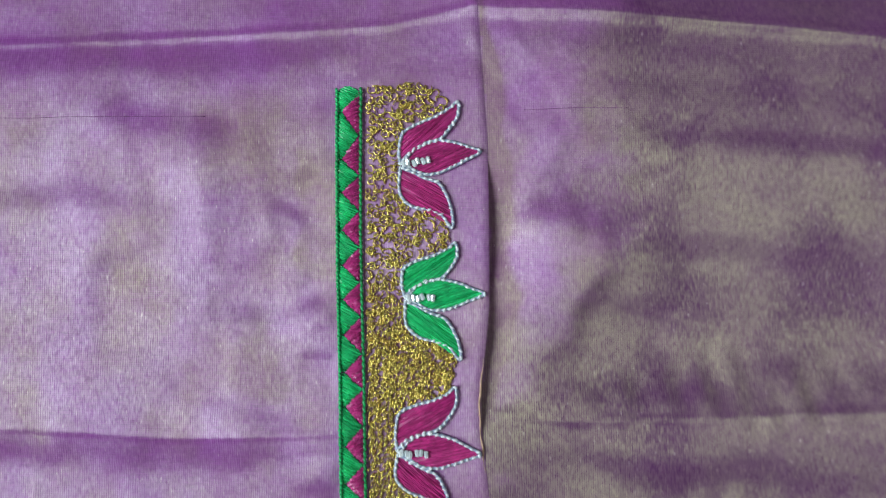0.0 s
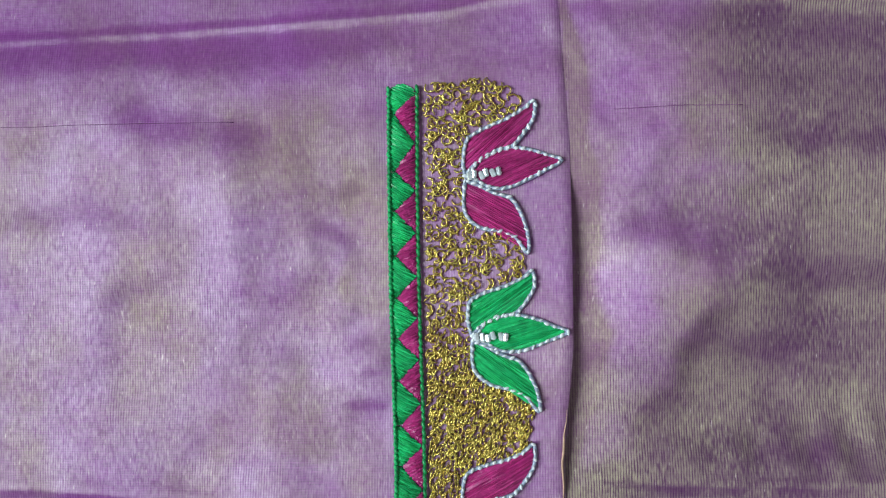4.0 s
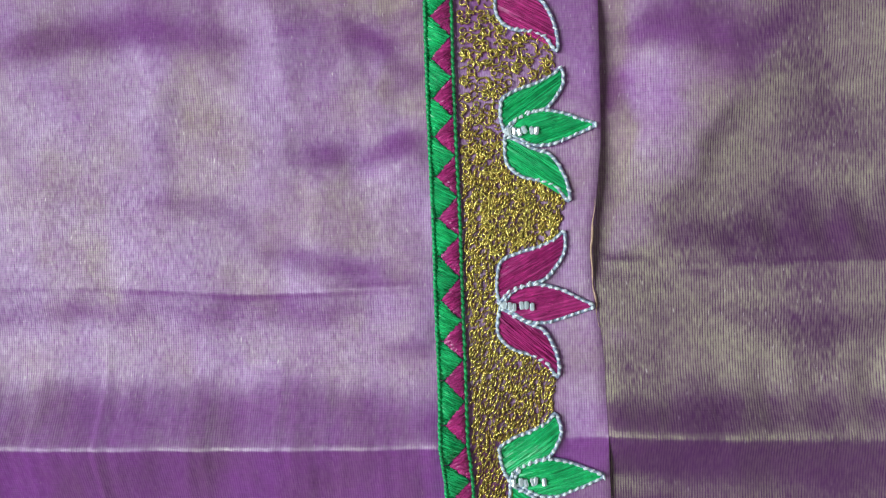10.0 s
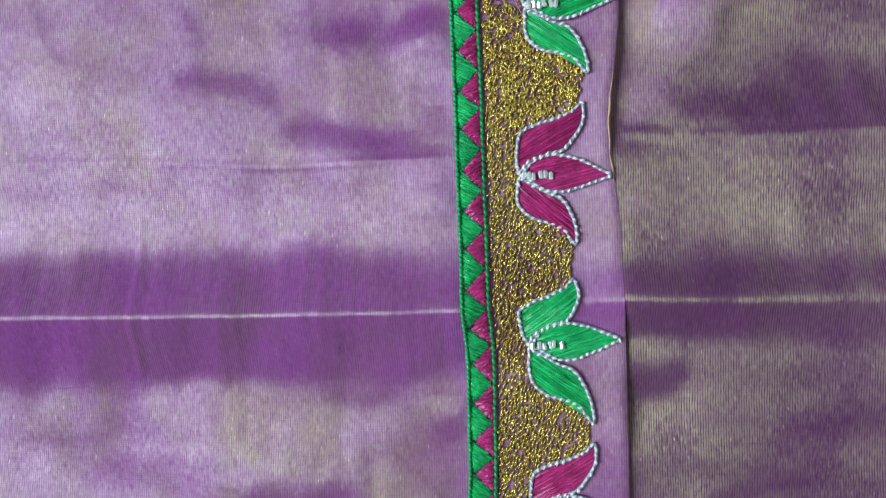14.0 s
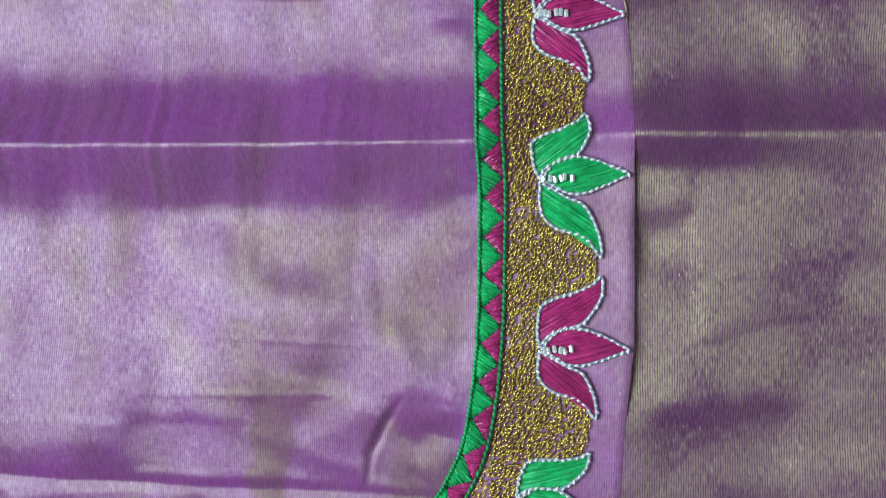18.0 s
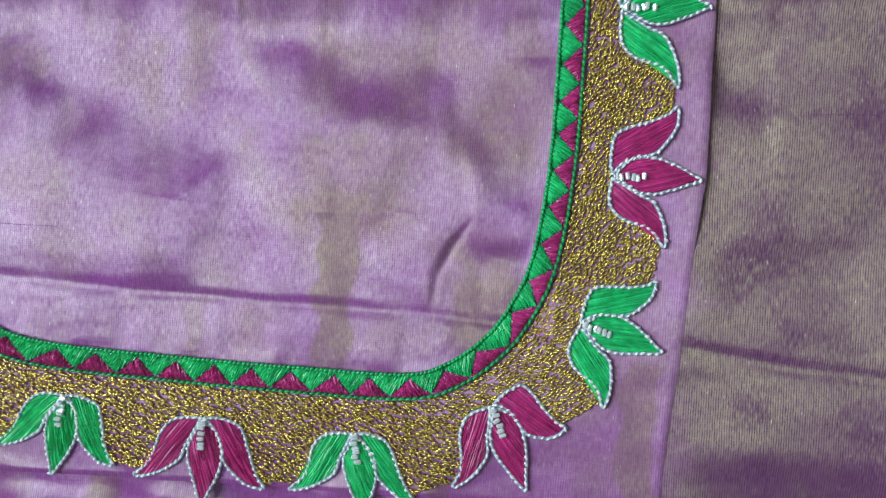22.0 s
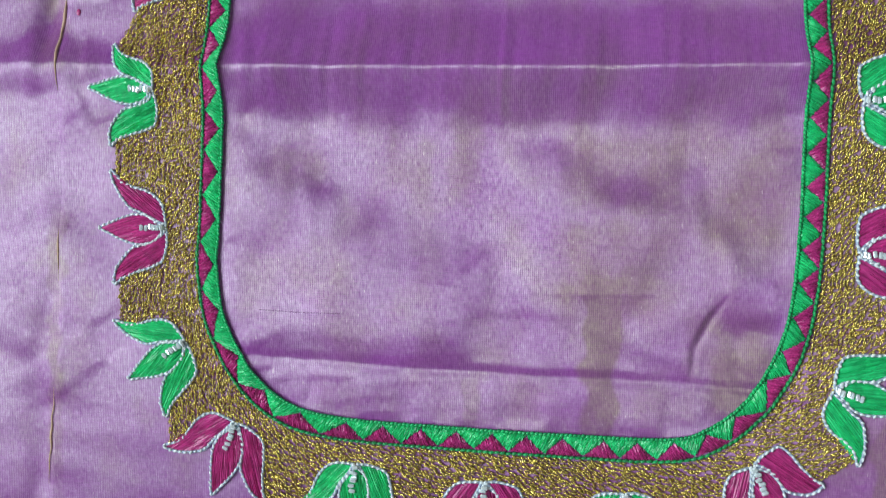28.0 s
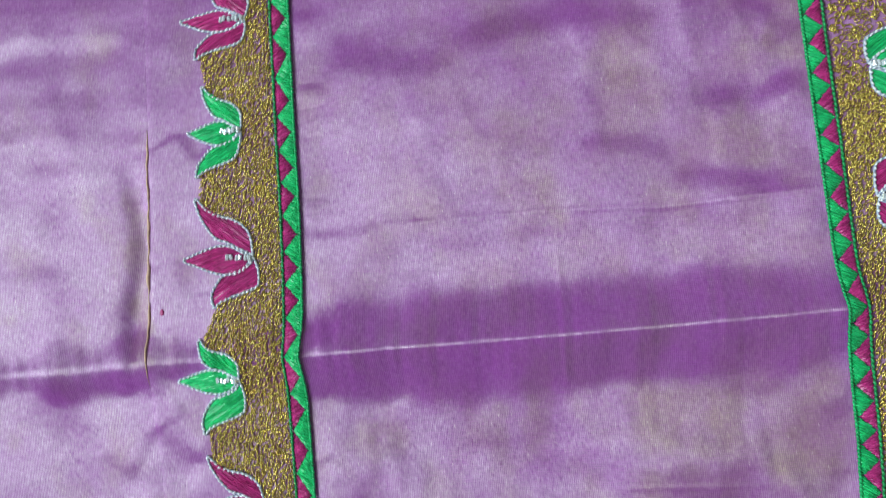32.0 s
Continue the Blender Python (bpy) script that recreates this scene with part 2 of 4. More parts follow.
def wall_with_window():
    x0, x1 = ROOM_W - 0.1, ROOM_W
    bm = bmesh.new()
    for y0, y1, z0, z1 in ((ROOM_S, WIN_Y0, Z0, ROOM_H), (WIN_Y1, ROOM_N, Z0, ROOM_H), (WIN_Y0, WIN_Y1, Z0, WIN_Z0), (WIN_Y0, WIN_Y1, WIN_Z1, ROOM_H)):
        made = bmesh.ops.create_cube(bm, size=1)["verts"]
        for v in made:
            v.co = Vector((x0 + (v.co.x + 0.5) * (x1 - x0), y0 + (v.co.y + 0.5) * (y1 - y0), z0 + (v.co.z + 0.5) * (z1 - z0)))
    me = bpy.data.meshes.new("wall_west")
    bm.to_mesh(me)
    bm.free()
    me.materials.append(PLASTER)
    return tagged(new("wall_west", me), "plain off-white plaster wall with a window opening", "wall", kind="structure")


wall_with_window()

# ---- the lie of the cloth (all lengths below in centimetres) ----
CM = 0.01


def ease(a, b, v):
    t = np.clip((v - a) / (b - a), 0, 1)
    return t * t * (3 - 2 * t)


def wave(x, y, seed, size):
    """A smooth random field in -1..1."""
    rng = np.random.RandomState(seed)
    out = 0
    for k in range(9):
        a, f, p = rng.uniform(0, 2 * np.pi), rng.uniform(0.6, 1.7) / size, rng.uniform(0, 2 * np.pi)
        out = out + np.sin((np.cos(a) * x + np.sin(a) * y) * f * 2 * np.pi + p)
    return out / 4.5


def off_line(x, y, pts):
    """Distance from the broken line pts."""
    best = np.full(np.shape(x), 1e9)
    for (ax, ay), (bx, by) in zip(pts, pts[1:]):
        dx, dy = bx - ax, by - ay
        s = np.clip(((x - ax) * dx + (y - ay) * dy) / (dx * dx + dy * dy), 0, 1)
        best = np.minimum(best, np.hypot(x - ax - s * dx, y - ay - s * dy))
    return best


def facet(x, y, pts, slope, wide, seed):
    """A flat sloping face of a soft fold along the broken line pts: it rises to its left (sinks for a negative slope), pinched at both ends."""
    p = np.array(pts, float)
    out, far = np.zeros(x.shape), wide + 7
    near = (x > p[:, 0].min() - far) & (x < p[:, 0].max() + far) & (y > p[:, 1].min() - far) & (y < p[:, 1].max() + far)
    x, y = x[near], y[near]
    best, d = np.full(x.shape, 1e9), np.zeros(x.shape)
    for (ax, ay), (bx, by) in zip(p, p[1:]):
        dx, dy = bx - ax, by - ay
        s = np.clip(((x - ax) * dx + (y - ay) * dy) / (dx * dx + dy * dy), 0, 1)
        r = np.hypot(x - ax - s * dx, y - ay - s * dy)
        side = np.where(dx * (y - ay) - dy * (x - ax) < 0, -1.0, 1.0)
        d = np.where(r < best, r * side, d)
        best = np.minimum(best, r)
    d = d + 0.1 * wide * wave(x, y * 0.3, seed, 0.9) + 0.05 * wide * wave(x, y, seed + 5, 2.3)
    way = p[-1] - p[0]
    s = ((x - p[0, 0]) * way[0] + (y - p[0, 1]) * way[1]) / (way @ way)
    ends = ease(-0.04, 0.22, s) * ease(1.04, 0.78, s)
    w = wide * (0.3 + 0.7 * ends)
    u, e = d / w, 0.2
    ramp = e * (np.logaddexp(0, (u + 0.5) / e) - np.logaddexp(0, (u - 0.5) / e))
    tail = np.exp(-((np.maximum(np.abs(d) - w / 2, 0) / 3.0) ** 2))
    out[near] = slope * w * (ramp - 0.5) * tail * ends
    return out


def tapered(x, y, pts):
    """1 along the middle of the broken line pts, falling to 0 at its ends."""
    p = np.array(pts, float)
    way = p[-1] - p[0]
    s = ((x - p[0, 0]) * way[0] + (y - p[0, 1]) * way[1]) / (way @ way)
    return np.sqrt(np.clip(4 * s * (1 - s), 0, 1))


def tent(x, y, pts, slope, wide, crest=0.05, ragged=0.35, seed=1, taper=False):
    """A fold along the broken line pts: two even slopes, a rounded crest and a ragged foot, or one that dies out at both ends."""
    p = np.array(pts)
    out, far = np.zeros(x.shape), 3 * wide + 0.3
    near = (x > p[:, 0].min() - far) & (x < p[:, 0].max() + far) & (y > p[:, 1].min() - far) & (y < p[:, 1].max() + far)
    x, y = x[near], y[near]
    d = np.sqrt(off_line(x, y, pts) ** 2 + crest**2)
    w = wide * (1 + ragged * (0.8 * wave(x, y * 0.12, seed, 1.5) + 0.25 * wave(x, y * 0.1, seed + 7, 0.45)))
    if taper:
        w = w * (1.3 * tapered(x, y, pts) - 0.2)
    g = (w - d) / (0.16 * wide)
    out[near] = slope * 0.16 * wide * np.log1p(np.exp(np.clip(g, -30, 30)))
    return out


RIGHT = [(14.69, 10.73), (13.38, 10.82), (10.34, 11.02), (8.12, 11.04), (6.30, 11.03), (4.09, 10.81), (3.49, 10.82), (1.58, 11.01), (0.27, 11.01), (-0.94, 11.06), (-2.44, 11.08), (-4.65, 11.08), (-6.66, 10.88), (-8.98, 10.75), (-10.98, 10.57), (-12.38, 10.49)]
LEFT = [(14.64, -11.79), (10.12, -11.90), (7.29, -12.05), (3.65, -12.32), (0.51, -12.57), (-0.79, -12.60), (-4.03, -12.47), (-7.06, -12.42), (-11.15, -12.66), (-12.77, -12.67)]
FOOT = [(-13.14, -12.79), (-10.52, -12.79), (-5.57, -12.65), (1.86, -12.42), (6.07, -12.33), (10.49, -12.32), (11.59, -12.28)]


def lookup(table, v):
    a = np.array(sorted(table))
    return np.interp(v, a[:, 0], a[:, 1])


def folds(x, y):
    """Height of the top cloth in cm, on a grid."""
    z = 0.03 * wave(x, y, 3, 11.0)
    # shallow wrinkles that run mostly across the cloth
    z = z + 0.007 * wave(x * 0.4, y, 5, 1.9) + 0.004 * wave(x * 0.7, y * 0.8, 8, 1.0)
    z = z + ease(10.5, 12.0, np.abs(x)) * 0.014 * wave(x * 0.3, y, 9, 1.5)
    z = z * (1 - 0.7 * ease(2.2, 1.4, np.abs(y)) * ease(9.0, 7.0, np.abs(x)))
    # the sharp cross folds
    main = [(-7.67, -0.01), (2.53, -0.06), (7.46, -0.01)]
    z = z + tent(x, y, main, 0.46, 1.42, 0.03, 0.11, 21) * (0.55 + 0.45 * ease(7.8, 6.0, np.abs(x)))
    z = z + tent(x, y, [(7.46, -0.01), (11.05, 0.17), (30, 0.0)], 0.26, 0.85, 0.06, 0.2, 22)
    z = z + tent(x, y, [(10.9, 0.12), (18, 0.05)], 0.32, 0.7, 0.06, 0.15, 26) * ease(10.8, 11.2, x) * np.sqrt(ease(16, 10.5, x))
    z = z + tent(x, y, [(-30, 0.1), (-12.10, 0.11), (-7.67, -0.01)], 0.32, 0.8, 0.07, 0.4, 23)
    z = z + tent(x, y, [(-30, 12.9), (-0.67, 12.84), (3.05, 12.93), (6.7, 13.05), (8.6, 13.15), (9.7, 13.37), (10.75, 13.6)], 0.2, 0.14, 0.03, 0.3, 24)
    z = z + tent(x, y, [(10.8, 13.6), (13.7, 13.5), (17.9, 13.05), (30, 11.7)], 0.5, 0.22, 0.04, 0.15, 25)
    brow = np.interp(x, (10.8, 13.7, 17.9, 30), (13.6, 13.5, 13.05, 11.7))
    z = z - 0.45 * np.clip(y - brow, 0, 1.6) * ease(10.6, 11.6, x)
    # creases: a thin raised line and thin sunk ones
    z = z + tent(x, y, [(-4.0, 3.55), (0.1, 3.48), (3.4, 3.25), (7.3, 3.35)], 0.22, 0.12, 0.03, 0.3, 30)
    z = z + tent(x, y, [(11.1, 3.78), (12.7, 3.62), (14.5, 3.62), (17, 3.7), (24, 3.9)], 0.3, 0.13, 0.03, 0.3, 32)
    z = z - tent(x, y, [(-7.2, -7.83), (-5.3, -7.92), (-1.0, -8.03), (3, -8.09), (5.1, -8.11), (6.6, -8.22)], 0.3, 0.22, 0.05, 0.3, 31)
    z = z + tent(x, y, [(0.6, -4.5), (2.9, -4.55), (5.4, -4.69)], 0.14, 0.1, 0.03, 0.4, 35, True)
    z = z + tent(x, y, [(-5.0, -5.5), (0.0, -5.9), (6.5, -5.75)], 0.14, 0.1, 0.03, 0.4, 36, True)
    z = z - tent(x, y, [(10.94, -8.46), (13.2, -8.74), (15.1, -8.84), (30, -9.2)], 0.35, 0.25, 0.05, 0.3, 33)
    z = z - tent(x, y, [(5.85, -5.8), (5.4, -6.5), (5.1, -7.2), (5.0, -8.1)], 0.7, 0.16, 0.04, 0.2, 34, True)
    # soft folds, never quite straight
    gx, gy = x, y
    x = gx + 0.07 * wave(gx, gy, 71, 2.6)
    y = gy + 0.07 * wave(gx, gy, 73, 2.6)
    for k, (pts, slope, wide) in enumerate((
        # inside the neckline, from the top down
        ([(-12, 12.75), (-1.3, 12.5), (2.4, 12.45), (5.6, 12.4), (8.4, 12.6)], -0.4, 0.75), ([(1.2, 11.3), (3.0, 10.8), (5.4, 10.3)], -0.27, 0.85), ([(4.6, 9.58), (6.0, 9.6), (7.5, 9.66)], 0.36, 0.4),
        ([(-3.0, 8.8), (0.7, 9.1), (3.9, 8.5)], -0.24, 0.7), ([(5.7, 9.1), (6.6, 8.2), (7.5, 7.6)], -0.3, 0.5), ([(3.9, 7.3), (4.9, 7.5), (6.2, 7.6)], 0.36, 0.6), ([(1.0, 7.3), (2.0, 7.6), (3.3, 7.8)], 0.32, 0.5),
        ([(4.2, 6.3), (5.9, 6.15), (7.5, 6.45)], -0.36, 0.75), ([(-3.5, 4.95), (-2.4, 5.3), (-1.4, 5.7)], 0.36, 0.35), ([(0.8, 5.6), (2.2, 5.3), (3.8, 4.6)], -0.28, 0.5), ([(6.3, 5.15), (7.4, 5.22)], 0.4, 0.16),
        ([(3.0, 3.95), (4.5, 3.85), (5.8, 3.68), (7.9, 3.68)], -0.48, 0.6), ([(-7.5, 3.12), (-5.5, 3.0), (-1.0, 2.95), (4.1, 2.85), (7.6, 2.88)], 0.34, 0.75), ([(-7.7, 3.45), (-5.5, 3.5), (-3.4, 3.75)], -0.3, 0.35),
        ([(-7.3, 6.4), (-5.6, 6.1), (-3.4, 6.5)], 0.22, 0.7), ([(-6.4, 9.0), (-4.2, 8.3), (-2.4, 8.1)], -0.24, 0.8),
        ([(-7.3, -0.9), (-5.9, -2.9), (-4.3, -4.05), (-2.3, -4.85), (-0.6, -5.35), (0.5, -6.9)], -0.44, 1.3), ([(0.0, -1.75), (1.4, -2.45), (2.4, -2.85), (3.6, -3.3), (5.1, -3.9)], -0.44, 0.75), ([(4.2, -1.9), (5.25, -3.65), (6.2, -4.7), (6.9, -6.1)], -0.55, 0.65),
        ([(5.7, -6.6), (6.4, -6.5), (7.4, -6.35)], 0.5, 0.42), ([(5.75, -5.9), (5.25, -6.85), (5.02, -8.1)], -0.8, 0.22),
        ([(-7.4, -5.4), (-6.4, -6.35), (-5.2, -6.95)], -0.34, 0.5), ([(-6.9, -7.45), (-4.2, -7.45), (-1.0, -7.55), (0.4, -7.75)], 0.24, 0.5), ([(1.8, -5.95), (2.8, -6.1), (3.9, -6.3)], 0.2, 0.4), ([(-7.7, -1.2), (-7.0, -2.0), (-6.6, -3.0)], -0.3, 0.4),
        ([(2.45, -4.2), (2.6, -5.9), (2.75, -7.9), (2.9, -9.7)], -0.36, 0.45), ([(-1.0, -0.9), (-0.9, -2.2), (-1.1, -3.4)], -0.22, 0.4), ([(-0.7, -6.3), (-0.7, -7.9)], -0.3, 0.35),
        ([(-2.6, -7.9), (-2.5, -9.5)], -0.35, 0.2), ([(0.0, -7.9), (0.1, -9.6)], -0.35, 0.2), ([(1.2, -8.0), (1.3, -9.5)], 0.3, 0.2), ([(4.3, -8.1), (4.4, -9.5)], -0.35, 0.2), ([(-5.0, -7.8), (-4.8, -9.3)], 0.3, 0.22), ([(-3.8, -8.2), (-3.7, -9.5)], 0.3, 0.2), ([(5.6, -8.2), (5.3, -9.3)], -0.3, 0.2),
        # beyond the panel's right edge
        ([(10.9, 4.2), (12.4, 4.36), (14, 4.3), (16.5, 4.25), (23, 4.3), (31, 4.4)], -0.72, 1.35), ([(11.9, 9.2), (13.2, 8.5), (14.6, 7.6)], -0.45, 1.0), ([(13.9, 7.75), (16.9, 7.7), (22, 7.4)], 0.4, 0.75),
        ([(13.9, 9.1), (15.1, 9.3), (17, 9.4), (23, 9.1)], 0.3, 0.4), ([(13.0, 6.5), (14.2, 6.3), (15.8, 6.2)], 0.34, 0.45), ([(13.9, 12.1), (15.1, 10.4), (15.8, 10.0)], -0.24, 0.5), ([(16.0, 10.4), (18.5, 10.2), (22, 10.0)], -0.3, 0.5), ([(11.1, 11.7), (12.3, 12.4)], 0.3, 0.3),
        ([(11.0, 1.2), (12.4, 1.35), (14.5, 0.95), (17, 1.0), (23, 1.1)], -0.45, 1.2), ([(10.95, -1.5), (11.6, -1.75), (12.5, -1.4)], 0.5, 0.5), ([(12.4, -4.5), (13.9, -4.0), (15.2, -3.75)], 0.32, 0.3), ([(10.9, -6.25), (12.8, -6.0), (15.0, -5.7)], 0.48, 0.55),
        ([(13.2, 2.6), (15, 2.4), (19, 2.7)], 0.2, 0.5), ([(14, -2.6), (17, -2.3), (22, -2.7)], 0.26, 0.6), ([(12.5, -7.3), (15, -7.0), (19, -7.4)], -0.22, 0.5),
        ([(9.45, -8.9), (9.75, -10.6), (10.3, -12.5)], -0.42, 0.5), ([(10.5, -11.3), (12.6, -11.3), (15, -11.3), (21, -11.6)], 0.45, 0.9),
        # beyond its left edge
        ([(-15.9, 5.7), (-13.6, 5.55), (-12.4, 4.3)], 0.34, 0.7), ([(-19, 3.3), (-17.1, 3.2), (-14.6, 3.15)], -0.2, 0.6), ([(-19, 10.3), (-15, 10.5), (-12.2, 10.1)], 0.3, 0.5), ([(-15.8, -7.0), (-14.0, -4.75), (-12.5, -3.3)], -0.42, 1.2),
        ([(-12.8, -1.75), (-11.9, -2.4), (-10.9, -3.15)], 0.4, 0.5), ([(-12.15, -0.2), (-11.5, -1.75)], -0.6, 0.2), ([(-11.6, -7.1), (-10.8, -8.3)], -0.5, 0.22), ([(-11.2, 7.2), (-10.6, 6.0)], -0.4, 0.3), ([(-11.3, 3.2), (-11.2, 1.9)], -0.4, 0.25),
        ([(-16.5, -0.7), (-14.4, -0.6), (-12.5, -0.4)], 0.22, 0.7), ([(-16.5, -2.4), (-14.3, -2.5), (-12.1, -2.7)], -0.3, 0.6), ([(-17.5, 6.6), (-15.8, 7.2), (-14.4, 7.0)], 0.3, 0.6),
        # below its foot
        ([(-1.2, -12.2), (-1.5, -13.2), (-2.2, -14.6)], 0.6, 0.5), ([(2.1, -12.3), (2.5, -13.2), (3.2, -14.6)], 0.6, 0.5), ([(5.2, -11.8), (5.5, -12.8), (6.4, -14.4)], -0.6, 0.35),
        ([(-5.0, -12.5), (-5.2, -13.6), (-5.5, -15)], 0.5, 0.5), ([(-7.6, -15), (-7.4, -13.8), (-7.5, -12.7)], 0.5, 0.4), ([(0.6, -14.6), (0.4, -13.4), (0.7, -12.4)], 0.5, 0.4), ([(8.0, -14.4), (7.8, -13.2), (8.1, -12.4)], 0.5, 0.4), ([(-2.5, -12.6), (-2.8, -14.3)], -0.5, 0.4),
    )):
        z = z + facet(x, y, pts, 0.57 * slope, wide, 200 + 3 * k)
    x, y = gx, gy
    # a faint pressed line down the middle
    z = z + 0.03 * np.exp(-(((x - 0.03 * y) / 0.08) ** 2)) * ease(-1.8, -1.2, y) * ease(3.2, 1.4, y)
    return z


GRID = 0.055
GRID_X, GRID_Y = np.arange(-22.5, 23.5, GRID), np.arange(-20.5, 17.5, GRID)
HEIGHTS = folds(*np.meshgrid(GRID_X, GRID_Y))


def lie(x, y):
    """Height of the top cloth in cm, anywhere."""
    fx = np.clip((np.asarray(x, float) - GRID_X[0]) / GRID, 0, len(GRID_X) - 1.001)
    fy = np.clip((np.asarray(y, float) - GRID_Y[0]) / GRID, 0, len(GRID_Y) - 1.001)
    i, j = fx.astype(int), fy.astype(int)
    u, v = fx - i, fy - j
    low = HEIGHTS[j, i] * (1 - u) + HEIGHTS[j, i + 1] * u
    return low * (1 - v) + (HEIGHTS[j + 1, i] * (1 - u) + HEIGHTS[j + 1, i + 1] * u) * v


STEP = 0.045


# where olive shade is painted into the silk
SHADE_STREAKS = (
    # x, y, half width, half length, amount
    (2.72, -7.6, 0.42, 2.2, 0.8), (2.9, -5.2, 1.3, 1.2, 0.3), (-0.9, -2.0, 0.45, 1.6, 0.3), (6.2, -7.6, 0.7, 1.4, 0.45), (6.2, -3.2, 1.1, 1.7, 0.38), (3.3, -2.6, 1.6, 1.1, 0.32), (-2.4, -2.4, 0.6, 0.9, 0.25), (-0.6, -8.8, 0.25, 0.9, 0.35),
    (5.8, 10.4, 1.6, 1.1, 0.32), (7.0, 8.4, 0.6, 1.4, 0.4), (5.2, 5.0, 1.5, 0.8, 0.25), (-0.6, 5.0, 0.8, 2.0, 0.25), (2.6, 7.0, 0.9, 1.8, 0.22), (-0.9, 10.0, 1.0, 1.6, 0.25), (-5.6, -2.6, 0.7, 0.6, 0.2),
    (-12.5, -8.0, 0.22, 4.0, 0.4), (-12.75, 2.6, 0.35, 2.8, 0.5), (9.9, -10.6, 0.4, 1.8, 0.95), (5.5, -12.6, 0.25, 0.9, 0.9), (-2.7, -13.4, 0.3, 0.8, 0.8), (12.6, -3.6, 1.2, 2.0, 0.3), (14.8, 11.6, 1.5, 1.4, 0.4), (13.5, 2.6, 2.0, 0.9, 0.35),
)


def add_shade_streaks(me, x, y):
    """Puts the olive shade of folds turned from the window into the silk's colour."""
    px, py = x + 0.16 * wave(x, y, 301, 1.6), y + 0.3 * wave(x, y, 303, 1.9)
    out = np.zeros(x.shape)
    for cx, cy, w, h, amount in SHADE_STREAKS:
        out += amount * ease(1.3, 0.7, np.abs(px - cx) / w) * ease(1.3, 0.6, np.abs(py - cy) / h)
    # olive strip painted in for the shadow of the panel's right edge
    off = x - lookup(RIGHT, y)
    wide = np.interp(y, (-6, -4.6, -2.0, -1.0, 0, 1.2, 3.0, 4.4, 6.5, 9, 12, 13.2), (0.0, 0.25, 0.3, 0.3, 0.3, 0.1, 0.2, 0.5, 0.75, 0.65, 0.5, 0.2)) * (1 + 0.25 * wave(y, y * 0, 81, 2.0))
    out += 0.8 * ease(1.1, 0.5, off / np.maximum(wide, 0.01)) * (off > 0.03)
    me.attributes.new("shade_streak", "FLOAT", "POINT").data.foreach_set("value", out.ravel().astype(np.float32))


def add_uv(me, xy):
    uv = me.uv_layers.new(name="UVMap")
    idx = np.empty(len(me.loops), int)
    me.loops.foreach_get("vertex_index", idx)
    uv.data.foreach_set("uv", xy[idx].ravel())


def sheet(name, xs, ys, zs, material):
    """A grid mesh from 2D arrays in cm."""
    rows, cols = xs.shape
    co = np.stack([xs, ys, zs], -1).reshape(-1, 3) * CM
    i = np.arange(rows * cols).reshape(rows, cols)
    quads = np.stack([i[:-1, :-1], i[:-1, 1:], i[1:, 1:], i[1:, :-1]], -1).reshape(-1, 4)
    me = bpy.data.meshes.new(name)
    me.vertices.add(len(co))
    me.vertices.foreach_set("co", co.ravel())
    me.loops.add(quads.size)
    me.loops.foreach_set("vertex_index", quads.ravel())
    me.polygons.add(len(quads))
    me.polygons.foreach_set("loop_start", np.arange(0, quads.size, 4))
    me.polygons.foreach_set("use_smooth", np.ones(len(quads), bool))
    me.update(calc_edges=True)
    me.materials.append(material)
    add_uv(me, co[:, :2])
    add_shade_streaks(me, co[:, 0] / CM, co[:, 1] / CM)
    return me


def lower_lie(x, y):
    """Height of the cloth under the panel: it sags beside the panel's edges."""
    beside = 0.6 * (0.03 + 0.36 * ease(3.0, 4.5, y) * ease(10.0, 8.5, y) + 0.28 * ease(0.5, -0.5, y) * ease(-6.5, -5.0, y)) * np.exp(-(((x - lookup(RIGHT, y) - 0.1) / np.where(x - lookup(RIGHT, y) < 0.1, 0.25, 1.0)) ** 2)) * (0.9 + 0.3 * wave(x * 0, y, 14, 3.0))
    beside = beside + np.exp(-(((x - lookup(LEFT, y) + 0.4 + 0.15 * np.sin(1.3 * y)) / 0.36) ** 2)) * (0.26 * ease(-0.3, 1.8, y) * ease(7.0, 4.5, y) + 0.08 * ease(-5, -7, y))
    beside = beside + 0.12 * np.exp(-(((y - lookup(FOOT, x) + 0.15) / 0.4) ** 2)) * (np.abs(x) < 12)
    # below the panel's foot the cloth slopes away in small pleats
    out = np.clip(lookup(FOOT, x) - 0.1 - y, 0, 4.0)
    pleats = (0.06 * wave(x, y * 0.2, 61, 1.8) + 0.015 * wave(x, y * 0.2, 62, 0.8)) * ease(0.1, 0.9, out)
    return lie(x, y) - STEP - np.maximum(beside, 0) - 0.2 * out + pleats


# ---- the neckline ----
LINE = [(7.67, 11.66), (7.65, 9.28), (7.67, 6.97), (7.72, 4.65), (7.74, 2.74), (7.79, 0.35), (7.86, -0.97), (7.86, -2.47), (7.84, -3.97), (7.73, -5.48), (7.52, -6.79), (7.22, -7.62), (6.63, -8.59), (5.67, -9.40), (4.53, -9.78), (1.73, -9.82), (-1.18, -9.79), (-4.19, -9.69), (-5.75, -9.34), (-6.87, -8.44), (-7.71, -6.91), (-7.99, -5.38), (-7.94, -4.37), (-7.92, -1.23), (-7.89, 0.48), (-7.72, 3.89), (-7.61, 7.29), (-7.45, 10.73), (-7.40, 11.74)]


